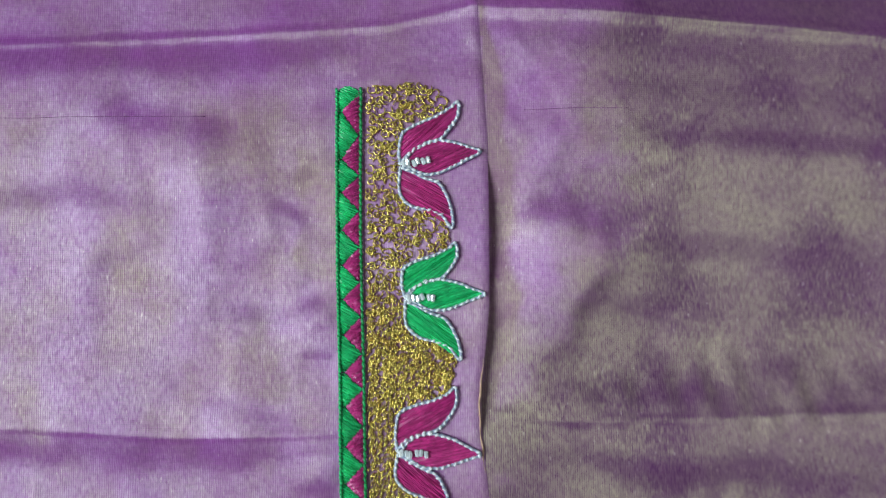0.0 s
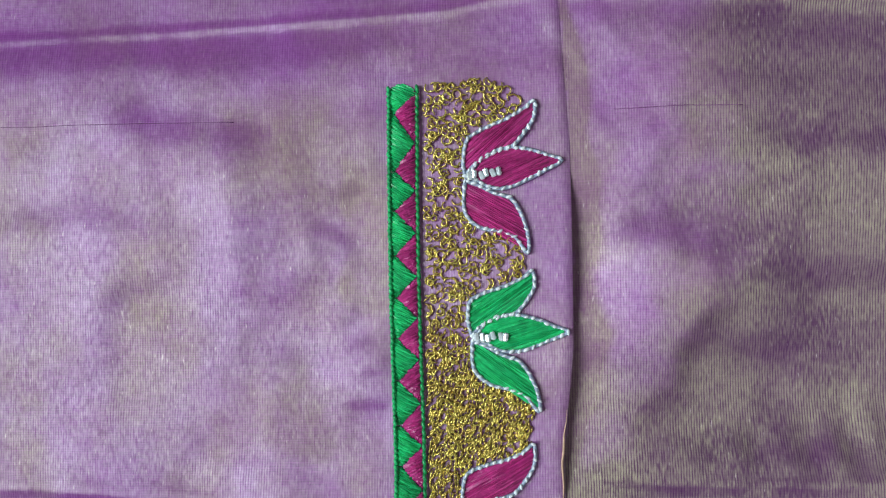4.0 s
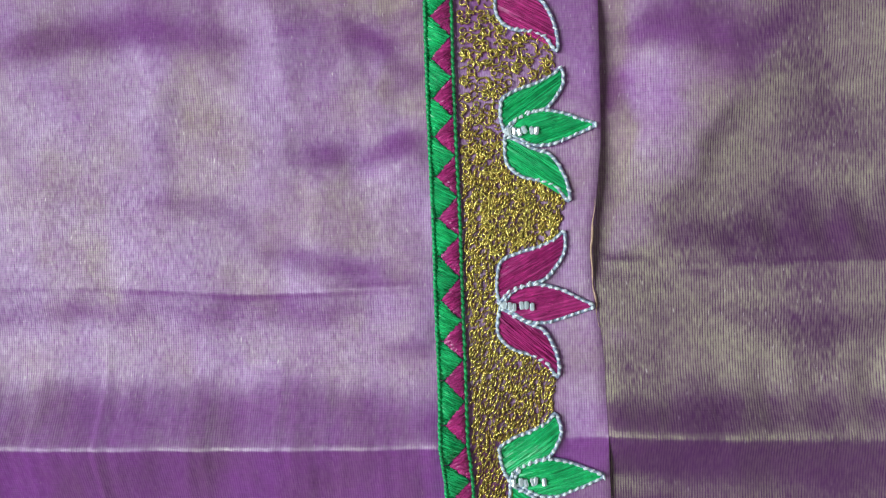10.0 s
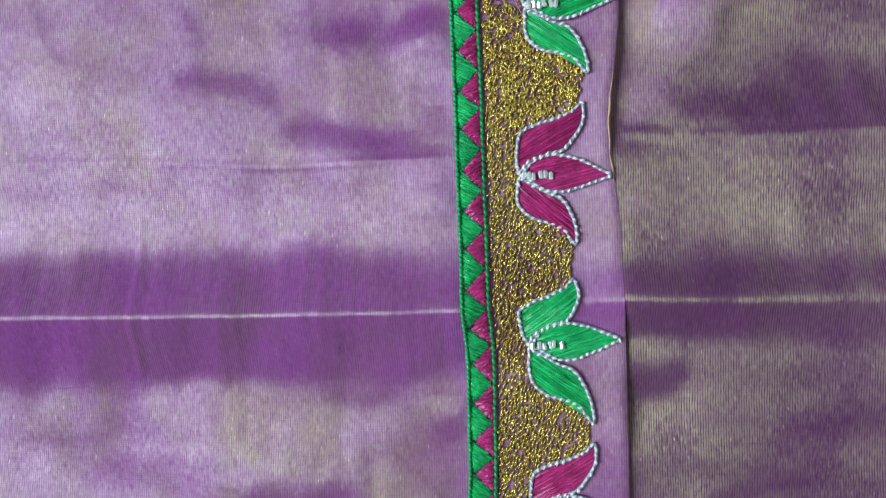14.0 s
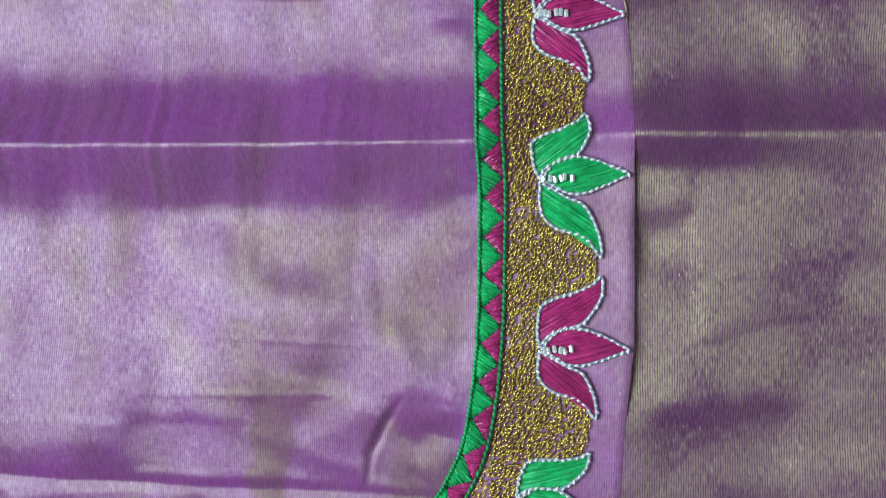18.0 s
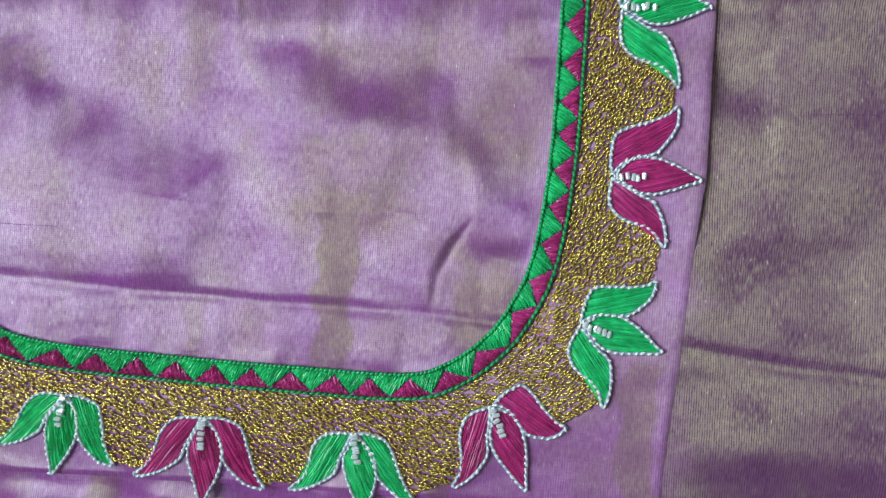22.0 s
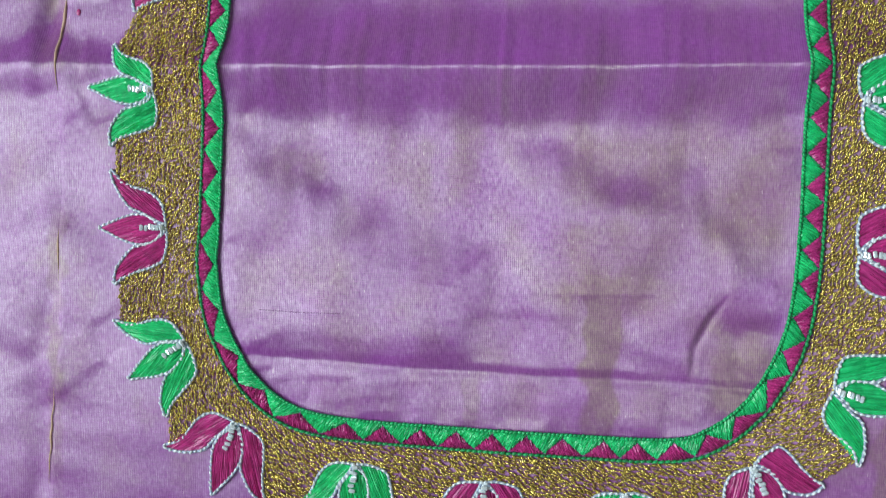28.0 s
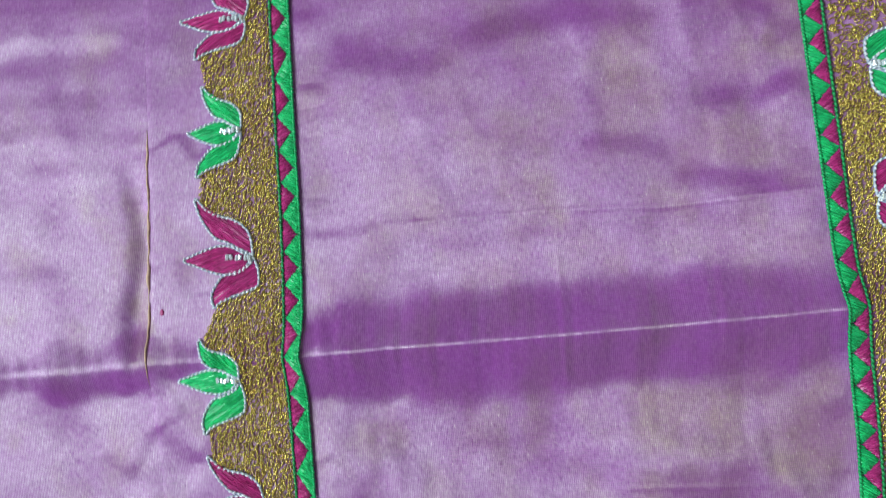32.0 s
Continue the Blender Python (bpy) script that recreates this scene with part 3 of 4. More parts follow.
def spline(pts, step):
    """Catmull-Rom through pts, resampled at even steps. Returns places and arc lengths."""
    p = np.array([pts[0]] + list(pts) + [pts[-1]], float)
    out = []
    for a, b, c, d in zip(p, p[1:], p[2:], p[3:]):
        t = np.linspace(0, 1, 40, endpoint=False)[:, None]
        out.append(0.5 * (2 * b + (c - a) * t + (2 * a - 5 * b + 4 * c - d) * t**2 + (3 * b - a - 3 * c + d) * t**3))
    q = np.concatenate(out + [p[-1:]])
    s = np.r_[0, np.cumsum(np.hypot(*np.diff(q, axis=0).T))]
    keep = np.arange(0, s[-1], step)
    return np.stack([np.interp(keep, s, q[:, 0]), np.interp(keep, s, q[:, 1])], 1), keep


CENTRE, ARC = spline(LINE, 0.05)


def on_line(s, off=0.0):
    """The place at arc length s, off cm outwards of the neckline, and the direction there."""
    x, y = np.interp(s, ARC, CENTRE[:, 0]), np.interp(s, ARC, CENTRE[:, 1])
    dx = np.interp(s + 0.15, ARC, CENTRE[:, 0]) - np.interp(s - 0.15, ARC, CENTRE[:, 0])
    dy = np.interp(s + 0.15, ARC, CENTRE[:, 1]) - np.interp(s - 0.15, ARC, CENTRE[:, 1])
    n = np.hypot(dx, dy)
    return np.stack([x - off * dy / n, y + off * dx / n], -1), np.stack([dx / n, dy / n], -1)


def build_cloth():
    y, x = np.meshgrid(np.linspace(-20, 17, 400), np.linspace(-22, 23, 480), indexing="ij")
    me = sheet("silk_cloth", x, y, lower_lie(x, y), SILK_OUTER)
    tagged(new("silk_cloth", me), "creased mauve and olive-gold shot silk spread on the floor", "cloth")
    even = np.linspace(-1, 1, 420)
    v, u = np.meshgrid(np.linspace(0, 1, 540), 0.5 + 0.5 * (even * 0.93 + 0.07 * even**15), indexing="ij")
    y = -12.4 + v * 27.0
    x0, x1 = lookup(LEFT, y), lookup(RIGHT, y)
    x = x0 + u * (x1 - x0)
    y = y + (1 - v) * (lookup(FOOT, x) + 12.4)
    rim = np.minimum(np.minimum(u * 23, (1 - u) * 23), v * 27)
    lift = 0.03 * np.exp(-(((1 - u) * 23 / 0.7) ** 2)) * np.maximum(0, 0.7 + 0.6 * wave(y, y * 0, 41, 3.0))
    curl = np.exp(-((rim / 0.06) ** 2))
    z = (lie(x, y) + lift) * (1 - curl) + np.maximum(lower_lie(x, y) + 0.006, lie(x, y) - 0.06) * curl
    # the stitching draws the cloth into small puckers beside the border
    tree = kdtree.KDTree(len(CENTRE))
    for n, (cx, cy) in enumerate(CENTRE):
        tree.insert((cx, cy, 0), n)
    tree.balance()
    near = np.array([tree.find((a, b, 0))[1:] for a, b in zip(x.ravel(), y.ravel())])
    s, d = ARC[near[:, 0].astype(int)].reshape(x.shape), near[:, 1].reshape(x.shape)
    z = z + 0.05 * np.exp(-(((d - 0.75) / 0.5) ** 2)) * np.maximum(0, wave(s, s * 0, 17, 1.6)) * (d > 0.2) * ease(0.25, 0.5, d) * (np.abs(x) < 7.9) * (y > -9.9)
    me = sheet("blouse_panel", x, y, z, SILK)
    tagged(new("blouse_panel", me), "mauve and gold shot silk blouse panel with a deep embroidered neckline", "blouse cloth")


build_cloth()

def satin(poly, way, gap, high, swell=0.03, rng=None):
    """Satin stitches that fill a polygon (cm): strands along way, gap apart, over a padded middle. Returns verts, faces."""
    poly = np.array(poly, float)
    way = np.array(way, float) / np.hypot(*way)
    side = np.array([-way[1], way[0]])
    a, b = poly @ way, poly @ side
    verts, faces = [], []
    lo, hi = b.min(), b.max()
    rows = max(4, int((hi - lo) / gap)) * 2
    shift = rng.uniform(-0.35, 0.35, rows + 1) / rows if rng else np.zeros(rows + 1)
    steps, last = 6, None
    for r in range(rows + 1):
        k = lo + (hi - lo) * np.clip(r / rows + shift[r], 0.004, 0.996)
        cuts = []
        for i in range(len(poly)):
            b0, b1 = b[i], b[(i + 1) % len(poly)]
            if (b0 - k) * (b1 - k) < 0:
                cuts.append(a[i] + (k - b0) / (b1 - b0) * (a[(i + 1) % len(poly)] - a[i]))
        if len(cuts) < 2:
            continue
        c0, c1 = min(cuts), max(cuts)
        dome = math.sin(math.pi * np.clip((k - lo) / (hi - lo), 0.05, 0.95)) ** 0.5
        rise = high * min(1.0, (c1 - c0) / 0.35) * dome
        up = swell if r % 2 else -swell
        if rng and r % 2:
            c0, c1, up = c0 - rng.uniform(0, 0.03), c1 + rng.uniform(0, 0.03), up * rng.uniform(0.5, 1.5)
        lean = rng.uniform(-0.05, 0.05) if rng and 1 < r < rows - 1 else 0.0
        n0 = len(verts)
        for m in range(steps):
            t = m / (steps - 1)
            q = way * (c0 + (c1 - c0) * t) + side * (k + lean * (t - 0.5))
            if rng and 0 < m < steps - 1:
                q = q + side * rng.uniform(-0.25, 0.25) * gap
            verts.append((q[0], q[1], rise * math.sin(math.pi * (0.04 + 0.92 * t)) ** 0.6 + up * (rng.uniform(0.2, 1.6) if rng else 1.0)))
        if last is not None:
            faces += [(last + m, n0 + m, n0 + m + 1, last + m + 1)[::-1] for m in range(steps - 1)]
        last = n0
    return np.array(verts), faces


def draped(verts, lift=0.0, top=True):
    v = np.array(verts, float)
    v[:, 2] += lie(v[:, 0], v[:, 1]) + lift
    return v * CM


def tube(path, radius, sides=6):
    """A round cord along a path of xyz points."""
    p = np.array(path, float)
    d = np.gradient(p, axis=0)
    d /= np.linalg.norm(d, axis=1)[:, None] + 1e-12
    up = np.array([0, 0, 1.0])
    s = np.cross(d, up)
    s /= np.linalg.norm(s, axis=1)[:, None] + 1e-12
    u = np.cross(s, d)
    ang = np.arange(sides) * 2 * np.pi / sides
    r = np.asarray(radius, float) * np.ones(len(p))
    v = p[:, None] + r[:, None, None] * (np.cos(ang)[None, :, None] * s[:, None] + np.sin(ang)[None, :, None] * u[:, None])
    f = [(i * sides + k, i * sides + (k + 1) % sides, (i + 1) * sides + (k + 1) % sides, (i + 1) * sides + k) for i in range(len(p) - 1) for k in range(sides)]
    f += [tuple(range(sides - 1, -1, -1)), tuple((len(p) - 1) * sides + k for k in range(sides))]
    return v.reshape(-1, 3), f


def merged(pieces):
    verts, faces, n = [], [], 0
    for v, f in pieces:
        verts.append(v)
        faces += [tuple(i + n for i in q) for q in f]
        n += len(v)
    return np.concatenate(verts), faces


def stitched_cord(side_off, radius, pitch, s0, s1, slant, rng):
    """A rope of short slanted stitches along the neckline."""
    out = []
    for s in np.arange(s0, s1, pitch):
        a, _ = on_line(s - pitch * 0.55, side_off - slant)
        b, _ = on_line(s + pitch * 0.55, side_off + slant)
        t = np.linspace(0, 1, 4)[:, None]
        q = a + (b - a) * t + rng.uniform(-0.006, 0.006, 2)
        z = radius * (0.5 + 0.9 * np.sin(np.pi * t[:, 0]))
        out.append(tube(np.c_[q, z], radius * np.array([0.55, 1, 1, 0.55]), 5))
    return merged(out)


HALF = 0.27
rng = np.random.RandomState(11)
border = tagged(new("neckline_border"), "raised green and magenta satin-stitched zigzag border round the neckline", "embroidery border")
LENGTH = ARC[-1]
PEAKS = [0.6, 1.75, 2.55, 3.45, 4.3, 5.12, 5.97, 6.87, 7.68, 8.62, 9.5, 10.33, 11.22, 12.05, 12.9, 13.8, 14.65, 15.4, 16.25, 17.1, 17.98, 18.92, 19.77, 21.05, 21.95, 22.85, 23.8, 24.65, 25.7, 26.65, 27.55, 28.5, 29.45, 30.5, 31.5, 32.85, 34.1, 35.35, 36.75, 38.05, 39.32, 40.62, 41.82, 42.82, 44.05, 45.07, 46.05, 47.05, 48.2, 49.05, 50.15, 51.1, 52.5, 53.6, 54.65]
GAPS = [0.05] + [(p + q) / 2 for p, q in zip(PEAKS, PEAKS[1:])] + [LENGTH - 0.1]


def stitched_shape(name, colour, corners, slant):
    poly = [on_line(ss, o * HALF)[0] for ss, o in corners]
    _, d = on_line(sum(ss for ss, _ in corners) / len(corners))
    v, f = satin(poly, np.array([-d[1], d[0]]) + slant * d, 0.034, 0.085, 0.011, rng)
    part_mesh(name, strands(mesh_of(name, draped(v, 0.03), f, colour, False), int(1000 * corners[1][0])), border)


for k, p in enumerate(PEAKS):
    a, b = GAPS[k], GAPS[k + 1]
    stitched_shape("magenta_triangle", MAGENTA, [(a + 0.03, 0.95), (p, 1.0), (b - 0.03, 0.95), (p + (b - p) * 0.5, 0.2), (p, -0.5), (p - (p - a) * 0.5, 0.2)], -0.45)
for k, g in enumerate(GAPS):
    a, b = PEAKS[k - 1] if k else 0.0, PEAKS[k] if k < len(PEAKS) else LENGTH
    corners = [(a, -1.0), (g, -1.0), (b, -1.0), (b - 0.02, -0.55), (g + (b - g) * 0.5, 0.15), (g, 0.9), (g - (g - a) * 0.5, 0.15), (a + 0.02, -0.55)]
    if k == 0:
        corners = [(b, -1.0), (0.22, -1.0), (0.07, -0.8), (0.0, -0.35), (0.0, 0.3), (0.06, 0.7), (0.2, 0.95), (0.38, 0.5), (b, -0.55)]
    stitched_shape("green_triangle", GREEN, corners, 0.5)
cord = stitched_cord(-HALF + 0.005, 0.042, 0.11, 0.1, LENGTH, 0.02, rng)
part_mesh("inner_cord", mesh_of("inner_cord", draped(cord[0], 0.035), cord[1], GREEN), border, label="bright green rope-stitched edge")
cord = stitched_cord(HALF + 0.04, 0.042, 0.15, 0.1, LENGTH, 0.018, rng)
part_mesh("outer_cord", mesh_of("outer_cord", draped(cord[0], 0.02), cord[1], GREEN_DARK), border, label="dark green rope-stitched edge")

# ---- lotus motifs ----
UPPER = [(0.02, 0.05), (-0.03, 0.4), (0.02, 0.85), (0.14, 1.02), (0.48, 1.17), (0.87, 1.29), (1.2, 1.45), (1.4, 1.62), (1.41, 1.22), (1.25, 0.9), (1.06, 0.65), (0.9, 0.54), (0.55, 0.46), (0.24, 0.31)]
MIDDLE = [(0.08, 0.0), (0.35, 0.33), (0.7, 0.46), (1.05, 0.44), (1.4, 0.32), (1.75, 0.14), (2.0, 0.0), (1.7, -0.13), (1.3, -0.27), (0.95, -0.36), (0.6, -0.33), (0.3, -0.14)]
LOWER = [(0.02, -0.05), (-0.04, -0.5), (0.05, -0.76), (0.3, -0.96), (0.65, -1.07), (0.95, -1.22), (1.2, -1.55), (1.22, -1.2), (1.1, -0.8), (0.92, -0.52), (0.6, -0.38), (0.3, -0.2)]
OUTLINES = []


def closed(pts, step):
    p = list(pts) + [pts[0]]
    return spline(p, step)[0]


def ball(r, n=6, m=4, stretch=1.0):
    v, f = [(0, 0, r)], []
    for i in range(1, m):
        for k in range(n):
            a, b = math.pi * i / m, 2 * math.pi * k / n
            v.append((stretch * r * math.sin(a) * math.cos(b), r * math.sin(a) * math.sin(b), r * math.cos(a)))
    v.append((0, 0, -r))
    f += [(0, 1 + k, 1 + (k + 1) % n) for k in range(n)]
    for i in range(m - 2):
        f += [(1 + i * n + k, 1 + (i + 1) * n + k, 1 + (i + 1) * n + (k + 1) % n, 1 + i * n + (k + 1) % n) for k in range(n)]
    f += [(len(v) - 1, 1 + (m - 2) * n + (k + 1) % n, 1 + (m - 2) * n + k) for k in range(n)]
    return np.array(v), f


STITCH = mesh_of("bead", ball(0.034, 8, 5, 1.9)[0] * CM, ball(0.031, 8, 5)[1], BEAD)


def cut_bead(r, length):
    """A short faceted bead lying across its row."""
    v, f = [], []
    for k, (y, q) in enumerate(((-0.5, 0.62), (-0.36, 1.0), (0.36, 1.0), (0.5, 0.62))):
        v += [(q * r * math.cos(math.pi * a / 3), y * length, q * r * math.sin(math.pi * a / 3)) for a in range(6)]
        if k:
            f += [(6 * k - 6 + a, 6 * k - 6 + (a + 1) % 6, 6 * k + (a + 1) % 6, 6 * k + a) for a in range(6)]
    return np.array(v), f + [tuple(range(6)), tuple(range(23, 17, -1))]


PEARL = mesh_of("centre_bead", cut_bead(0.054, 0.17)[0] * CM, cut_bead(0.054, 0.17)[1], CUT_BEAD, False)


def lotus(base, tip, left, right, colour, words):
    """A lotus of three petals from its base to its tip, with the outer tips of the side petals."""
    thing = tagged(new("lotus_motif"), words, "embroidered lotus", "lotus motifs round the neckline")
    base, tip, left, right = (np.array(p, float) for p in (base, tip, left, right))
    thing.location = Vector((base[0] * CM, base[1] * CM, 0))
    back = Matrix.Translation(-thing.location)
    ax = (tip - base) / 2.0

    def place(pts, end, ref):
        cy = (end - base - ax * ref[0]) / ref[1]
        return np.array([base + ax * px + cy * py for px, py in pts])

    seed = np.random.RandomState(int(abs(base[0] * 37 + base[1] * 91) * 10) % 10000)
    mid_ref = (left - right) - ax * 0.2
    flows = {"left": (0.8, 0.5), "right": (0.75, -0.6), "middle": (0.95, 0.25)}
    sets = (("left", place(UPPER, left, (1.4, 1.62))), ("right", place(LOWER, right, (1.2, -1.55))), ("middle", np.array([base + ax * px + mid_ref / 3.17 * py for px, py in MIDDLE])))
    for which, pts in sets:
        ring = closed(pts, 0.05)
        OUTLINES.append(ring)
        centre = ring.mean(0)
        inner = centre + (ring - centre) * 0.93
        fx, fy = flows[which]
        way = ax * fx + np.array([-ax[1], ax[0]]) * fy
        v, f = satin(inner, way, 0.034, 0.085, 0.011, seed)
        petal = part_mesh("petal", strands(mesh_of("petal", draped(v, 0.03 if which != "middle" else 0.05), f, colour, False), seed.randint(9999)), thing, back)
        v, f = tube(draped(np.c_[closed(pts, 0.06), np.full(len(closed(pts, 0.06)), 0.045)]) / CM, 0.042, 6)
        part_mesh("outline_cord", mesh_of("outline_cord", v * CM, f, SILVER), petal, label="silver-grey twisted outline thread")
        ring2 = closed(pts, 0.15)
        for i in range(len(ring2)):
            d = ring2[(i + 1) % len(ring2)] - ring2[i - 1]
            q = ring2[i] + seed.uniform(-0.012, 0.012, 2)
            m = Matrix.Translation((q[0] * CM, q[1] * CM, (float(lie(q[0], q[1])) + 0.085) * CM)) @ Matrix.Rotation(math.atan2(d[1], d[0]) + 0.5 + seed.uniform(-0.4, 0.4), 4, "Z") @ Matrix.Diagonal((seed.uniform(0.7, 1.15), seed.uniform(0.75, 1.2), 1.0, 1.0))
            part_mesh("bead", STITCH, petal, m)
    for k in range(6):
        q = base + ax * (0.12 + 0.118 * k) + seed.uniform(-0.03, 0.03, 2)
        m = Matrix.Translation((q[0] * CM, q[1] * CM, (float(lie(q[0], q[1])) + 0.15) * CM)) @ Matrix.Rotation(math.atan2(ax[1], ax[0]) + seed.uniform(-0.25, 0.25), 4, "Z") @ Matrix.Rotation(seed.uniform(0, 1), 4, "Y")
        part_mesh("centre_bead", PEARL, thing, back @ m)


PINK_WORDS = "magenta satin-stitched lotus outlined with silver thread and white beads"
GREEN_WORDS = "green satin-stitched lotus outlined with silver thread and white beads"
lotus((8.90, 9.75), (10.85, 10.06), (10.31, 11.27), (10.15, 8.22), MAGENTA, PINK_WORDS)
lotus((9.00, 6.54), (10.92, 6.65), (10.23, 7.87), (10.33, 5.07), GREEN, GREEN_WORDS)
lotus((8.80, 2.90), (10.80, 2.85), (10.21, 4.43), (10.01, 1.37), MAGENTA, PINK_WORDS)
lotus((8.93, -0.85), (10.92, -0.71), (9.94, 0.62), (10.32, -2.56), GREEN, GREEN_WORDS)
lotus((8.95, -4.66), (10.95, -4.64), (10.34, -3.02), (10.22, -6.21), MAGENTA, PINK_WORDS)
lotus((8.46, -8.07), (10.31, -8.58), (10.09, -7.00), (9.08, -9.93), GREEN, GREEN_WORDS)
lotus((6.57, -10.07), (7.46, -11.96), (8.29, -10.44), (5.79, -12.03), MAGENTA, PINK_WORDS)
lotus((3.41, -10.96), (3.77, -12.83), (4.95, -12.41), (1.97, -12.41), GREEN, GREEN_WORDS)
lotus((-0.23, -10.90), (-0.12, -12.94), (1.36, -12.46), (-1.87, -12.43), MAGENTA, PINK_WORDS)
lotus((-3.69, -10.63), (-3.91, -12.60), (-2.40, -12.26), (-5.45, -11.98), GREEN, GREEN_WORDS)
lotus((-7.10, -9.69), (-7.75, -11.76), (-6.20, -11.88), (-9.19, -10.49), MAGENTA, PINK_WORDS)
lotus((-8.58, -7.54), (-10.26, -8.66), (-9.12, -9.68), (-10.74, -7.03), GREEN, GREEN_WORDS)
lotus((-9.22, -4.39), (-11.23, -4.45), (-10.73, -6.03), (-10.94, -2.81), MAGENTA, PINK_WORDS)
lotus((-9.66, -0.59), (-11.65, -0.50), (-10.93, -2.15), (-10.89, 0.70), GREEN, GREEN_WORDS)
lotus((-8.95, 3.04), (-11.20, 3.13), (-10.33, 1.62), (-10.66, 4.99), MAGENTA, PINK_WORDS)
lotus((-9.01, 6.91), (-10.74, 7.00), (-10.57, 5.62), (-10.14, 8.40), GREEN, GREEN_WORDS)
lotus((-8.57, 10.29), (-10.67, 10.45), (-10.29, 9.25), (-9.53, 11.64), MAGENTA, PINK_WORDS)


# ---- gold filling between the border and the motifs ----
def inside(poly, x, y):
    hit = np.zeros(len(x), bool)
    for (ax, ay), (bx, by) in zip(poly, np.roll(poly, -1, axis=0)):
        cross = (ay > y) != (by > y)
        with np.errstate(divide="ignore", invalid="ignore"):
            hit ^= cross & (x < (bx - ax) * (y - ay) / (by - ay) + ax)
    return hit


def gold():
    rng = np.random.RandomState(5)
    edge = on_line(np.arange(0.0, LENGTH, 0.2), HALF + 0.12)[0]
    outer = []
    for i in range(0, len(OUTLINES), 3):
        left, right = OUTLINES[i], OUTLINES[i + 1]
        c = OUTLINES[i + 2].mean(0)
        lt, rt = left[np.argmax(np.hypot(*(left - left[0]).T))], right[np.argmax(np.hypot(*(right - right[0]).T))]
        outer += [left[0] + (lt - left[0]) * 0.92, left[0], right[0], right[0] + (rt - right[0]) * 0.92]
    poly = np.array(list(edge) + [(-9.2, 11.7)] + outer[::-1] + [(9.75, 11.62), (9.3, 11.75)])
    gap = 0.03
    gx, gy = np.arange(-12, 11.8, gap), np.arange(-13.2, 12.2, gap)
    mx, my = (q.ravel() for q in np.meshgrid(gx, gy))
    free = inside(poly, mx, my)
    for ring in OUTLINES:
        lo, hi = ring.min(0), ring.max(0)
        some = np.flatnonzero((mx > lo[0]) & (mx < hi[0]) & (my > lo[1]) & (my < hi[1]))
        free[some[inside(ring, mx[some], my[some])]] = False
    free = free.reshape(len(gy), len(gx))

    def on_band(x, y):
        return free[min(len(gy) - 1, max(0, int((y + 13.2) / gap))), min(len(gx) - 1, max(0, int((x + 12) / gap)))]

    tree = kdtree.KDTree(len(CENTRE))
    for n, (cx, cy) in enumerate(CENTRE):
        tree.insert((cx, cy, 0), n)
    tree.balance()
    pieces, seen = [], set()

    def wire(path, radius):
        p = np.array(path)
        t = np.linspace(-1, 1, len(p))
        z = rng.uniform(0, 0.025) + 0.03 * (1 - t**2)
        r = np.full(len(p), radius)
        r[1::2] *= 0.72
        r[0] = r[-1] = 0.55 * radius
        pieces.append(tube(np.c_[p, z], r, 4))

    for _ in range(300000):
        x, y = rng.uniform(-11.8, 11.5), rng.uniform(-13, 12)
        if not on_band(x, y):
            continue
        loose = float(ease(3.0, 7.5, np.array(y))) if x > 0 else 0.0
        if rng.uniform() < loose:
            # a curling wire, loops left open between which the silk shows
            key = ("loop", round(x / 0.135), round(y / 0.14))
            if key in seen:
                continue
            seen.add(key)
            a, bend, path = rng.uniform(0, 6.28), rng.choice((-1, 1)) * rng.uniform(9, 17), [(x, y)]
            for k in range(rng.randint(7, 12)):
                a += bend * 0.045
                if rng.uniform() < 0.12:
                    bend = -bend
                q = (path[-1][0] + 0.045 * math.cos(a), path[-1][1] + 0.045 * math.sin(a))
                if not on_band(*q):
                    break
                path.append(q)
            if len(path) > 4:
                wire(path, 0.021)
            continue
        key = (round(x / 0.055), round(y / 0.095))
        if key in seen:
            continue
        seen.add(key)
        _, d = on_line(ARC[tree.find((x, y, 0))[1]])
        a = math.atan2(d[1], d[0]) - 0.42 + rng.normal(0, 0.3)
        half, bend = rng.uniform(0.045, 0.1), rng.normal(0, 0.02)
        wire([(x + half * t * math.cos(a) - bend * (1 - t * t) * math.sin(a), y + half * t * math.sin(a) + bend * (1 - t * t) * math.cos(a)) for t in (-1, -0.33, 0.33, 1)], rng.uniform(0.018, 0.026))
    v, f = merged(pieces)
    tagged(new("gold_zari_stitches", mesh_of("gold_zari_stitches", draped(v, 0.01), f, ZARI)), "dense short gold metal-thread stitches filling the neckline band", "gold embroidery", kind="stuff")


gold()


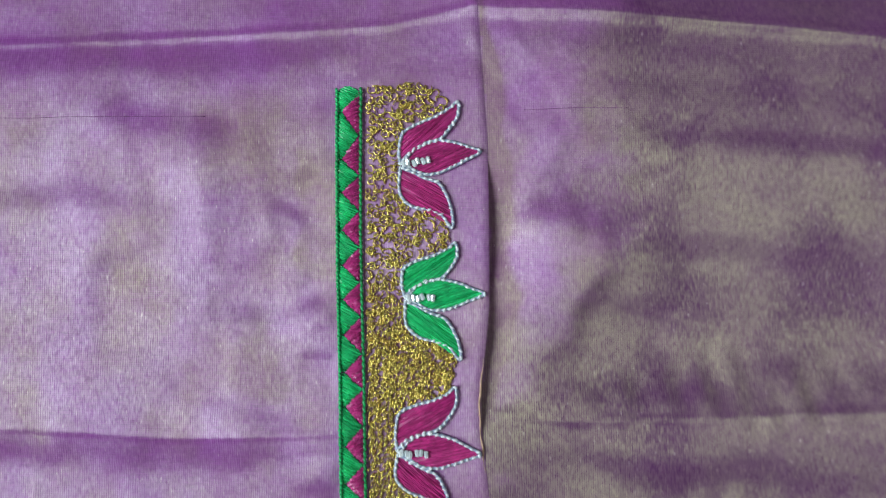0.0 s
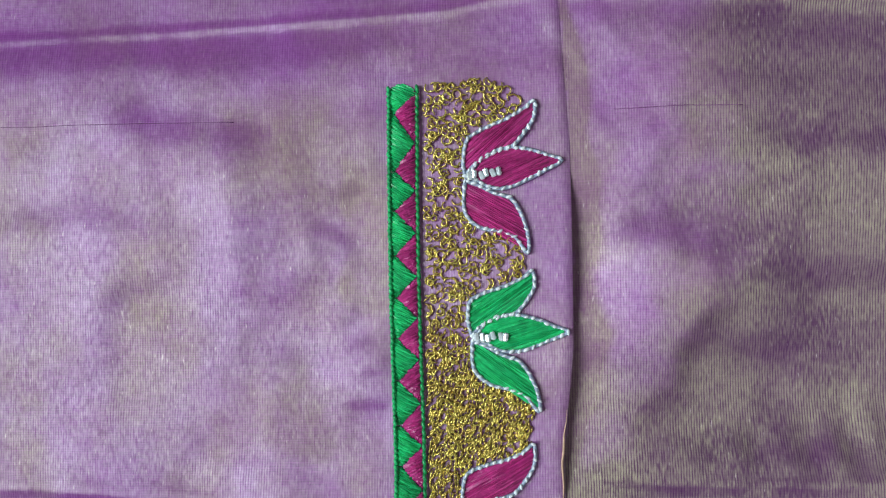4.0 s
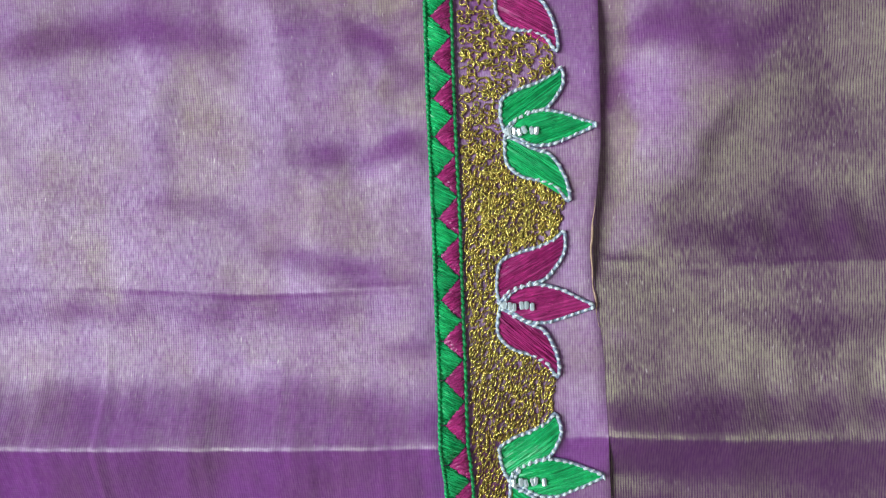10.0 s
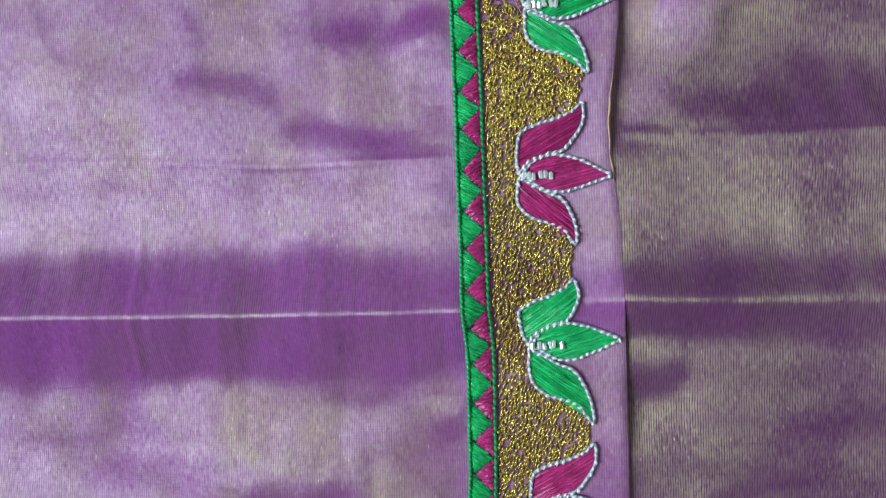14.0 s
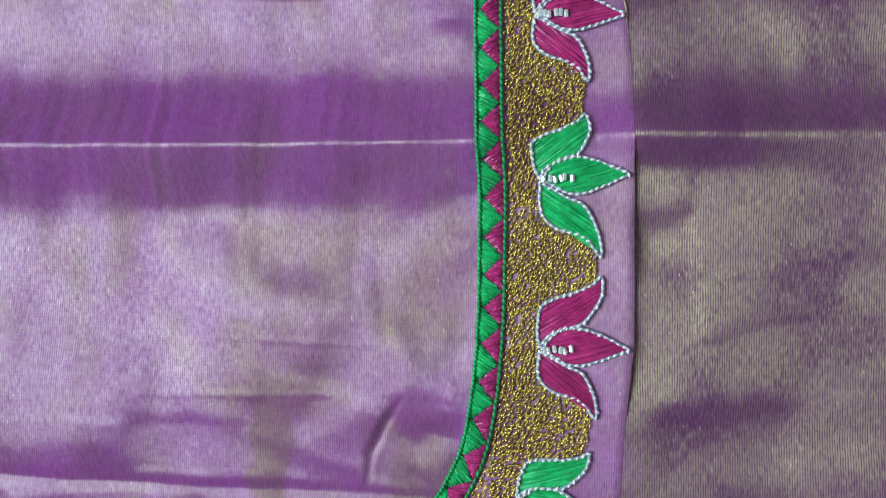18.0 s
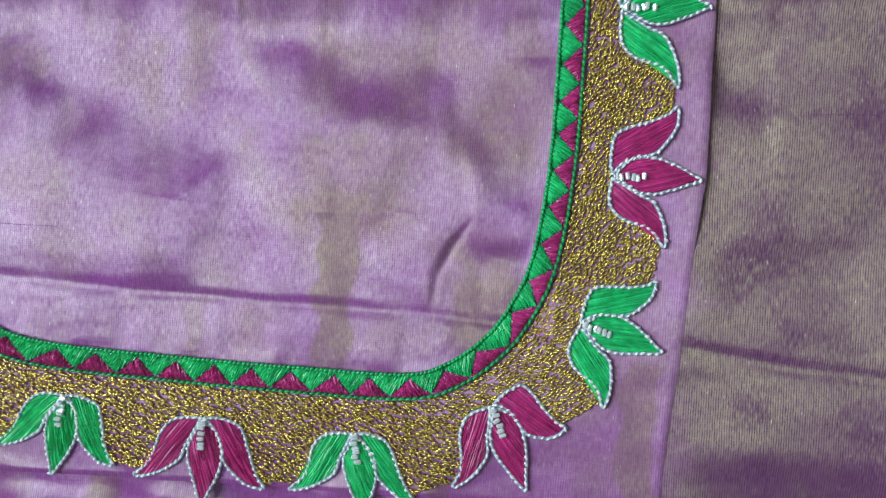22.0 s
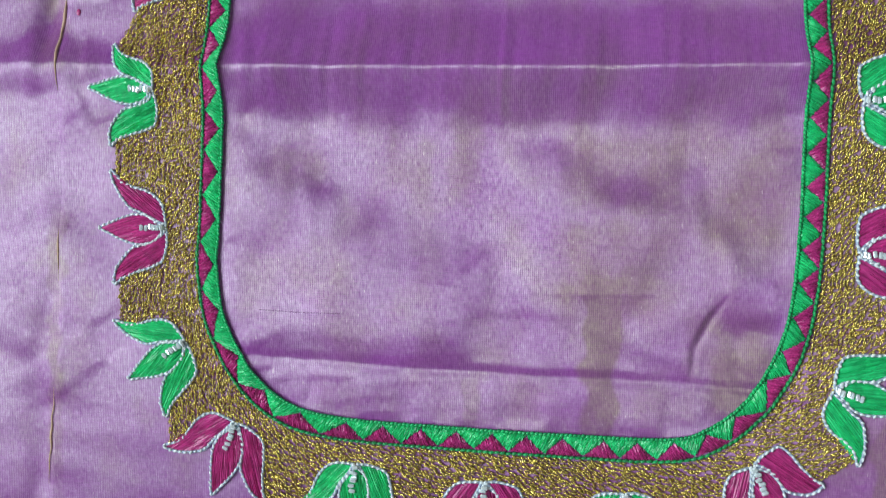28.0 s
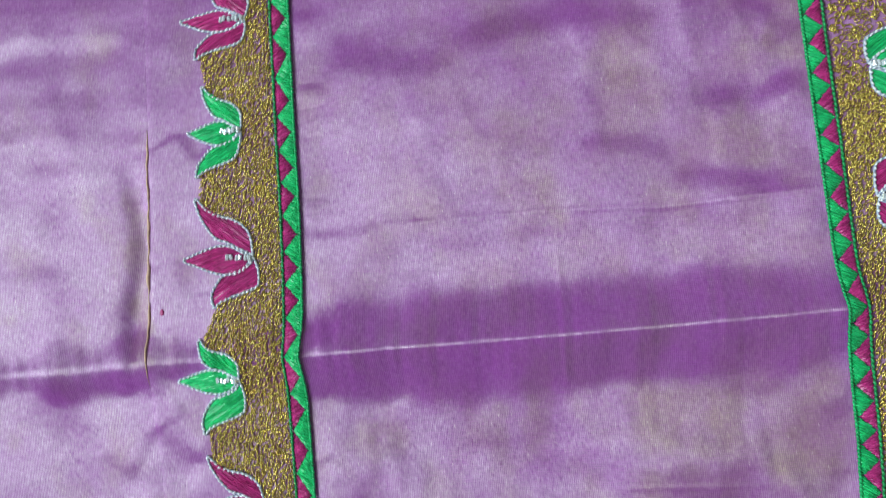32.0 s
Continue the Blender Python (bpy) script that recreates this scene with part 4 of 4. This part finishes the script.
def raw_edge(table, y0, y1, off, radius, parent):
    y = np.arange(y0, y1, 0.1)
    x = lookup(table, y) + off + 0.02 * wave(y, y * 0, 4, 0.8)
    v, f = tube(np.c_[x, y, lie(x, y) - 0.012 - radius * 0.5], radius * np.clip(0.7 + 0.5 * wave(y, y * 0, 6, 1.4), 0.2, 1.3) * ease(0, 0.8, y - y0) * ease(0, 0.8, y1 - y) + 0.004, 6)
    part_mesh("raw_edge", mesh_of("raw_edge", v * CM, f, ORANGE), parent, label="frayed pale orange thread edge")


PANEL = bpy.data.objects["blouse_panel"]
raw_edge(LEFT, -0.6, 7.4, -0.02, 0.05, PANEL)
raw_edge(LEFT, -11.8, -9.0, 0.0, 0.035, PANEL)
raw_edge(RIGHT, 2.4, 5.2, -0.035, 0.026, PANEL)
raw_edge(LEFT, -6.0, -4.4, 0.0, 0.04, PANEL)


def slub(x0, x1, y, parent, seed):
    """A thick weft thread that stands out of the weave."""
    x = np.arange(x0, x1, 0.12)
    yy = y + 0.03 * wave(x, x * 0, seed, 3.0)
    v, f = tube(np.c_[x, yy, lie(x, yy) + 0.004 - (STEP if parent.name == "silk_cloth" else 0)], 0.005 + 0.006 * np.abs(wave(x, x * 0, seed + 1, 1.3)), 5)
    part_mesh("slub_thread", mesh_of("slub_thread", v * CM, f, SLUB), parent, label="coarse dark mauve slub thread")


SLUB = thread("slub_thread", (0.22, 0.07, 0.22), 0.6, 0.3)
for k, (x0, x1, y) in enumerate([(-1.2, 4.3, 10.98), (-6.5, -4.0, -6.6)]):
    slub(x0, x1, y, PANEL, 50 + 3 * k)
CLOTH = bpy.data.objects["silk_cloth"]
for k, (x0, x1, y) in enumerate([(11.9, 14.5, 11.1), (13.2, 15.0, -3.0), (-16.0, -14.2, -6.1)]):
    slub(x0, x1, y, CLOTH, 90 + 3 * k)

# a small magenta snag beside the left edge of the panel
kv, kf = ball(0.07, 8, 5)
kv = kv * (1.0, 1.5, 0.35) + (-12.05, 1.63, 0)
part_mesh("snag", mesh_of("snag", draped(kv, 0.01), kf, MAGENTA), PANEL, label="small magenta thread snag")
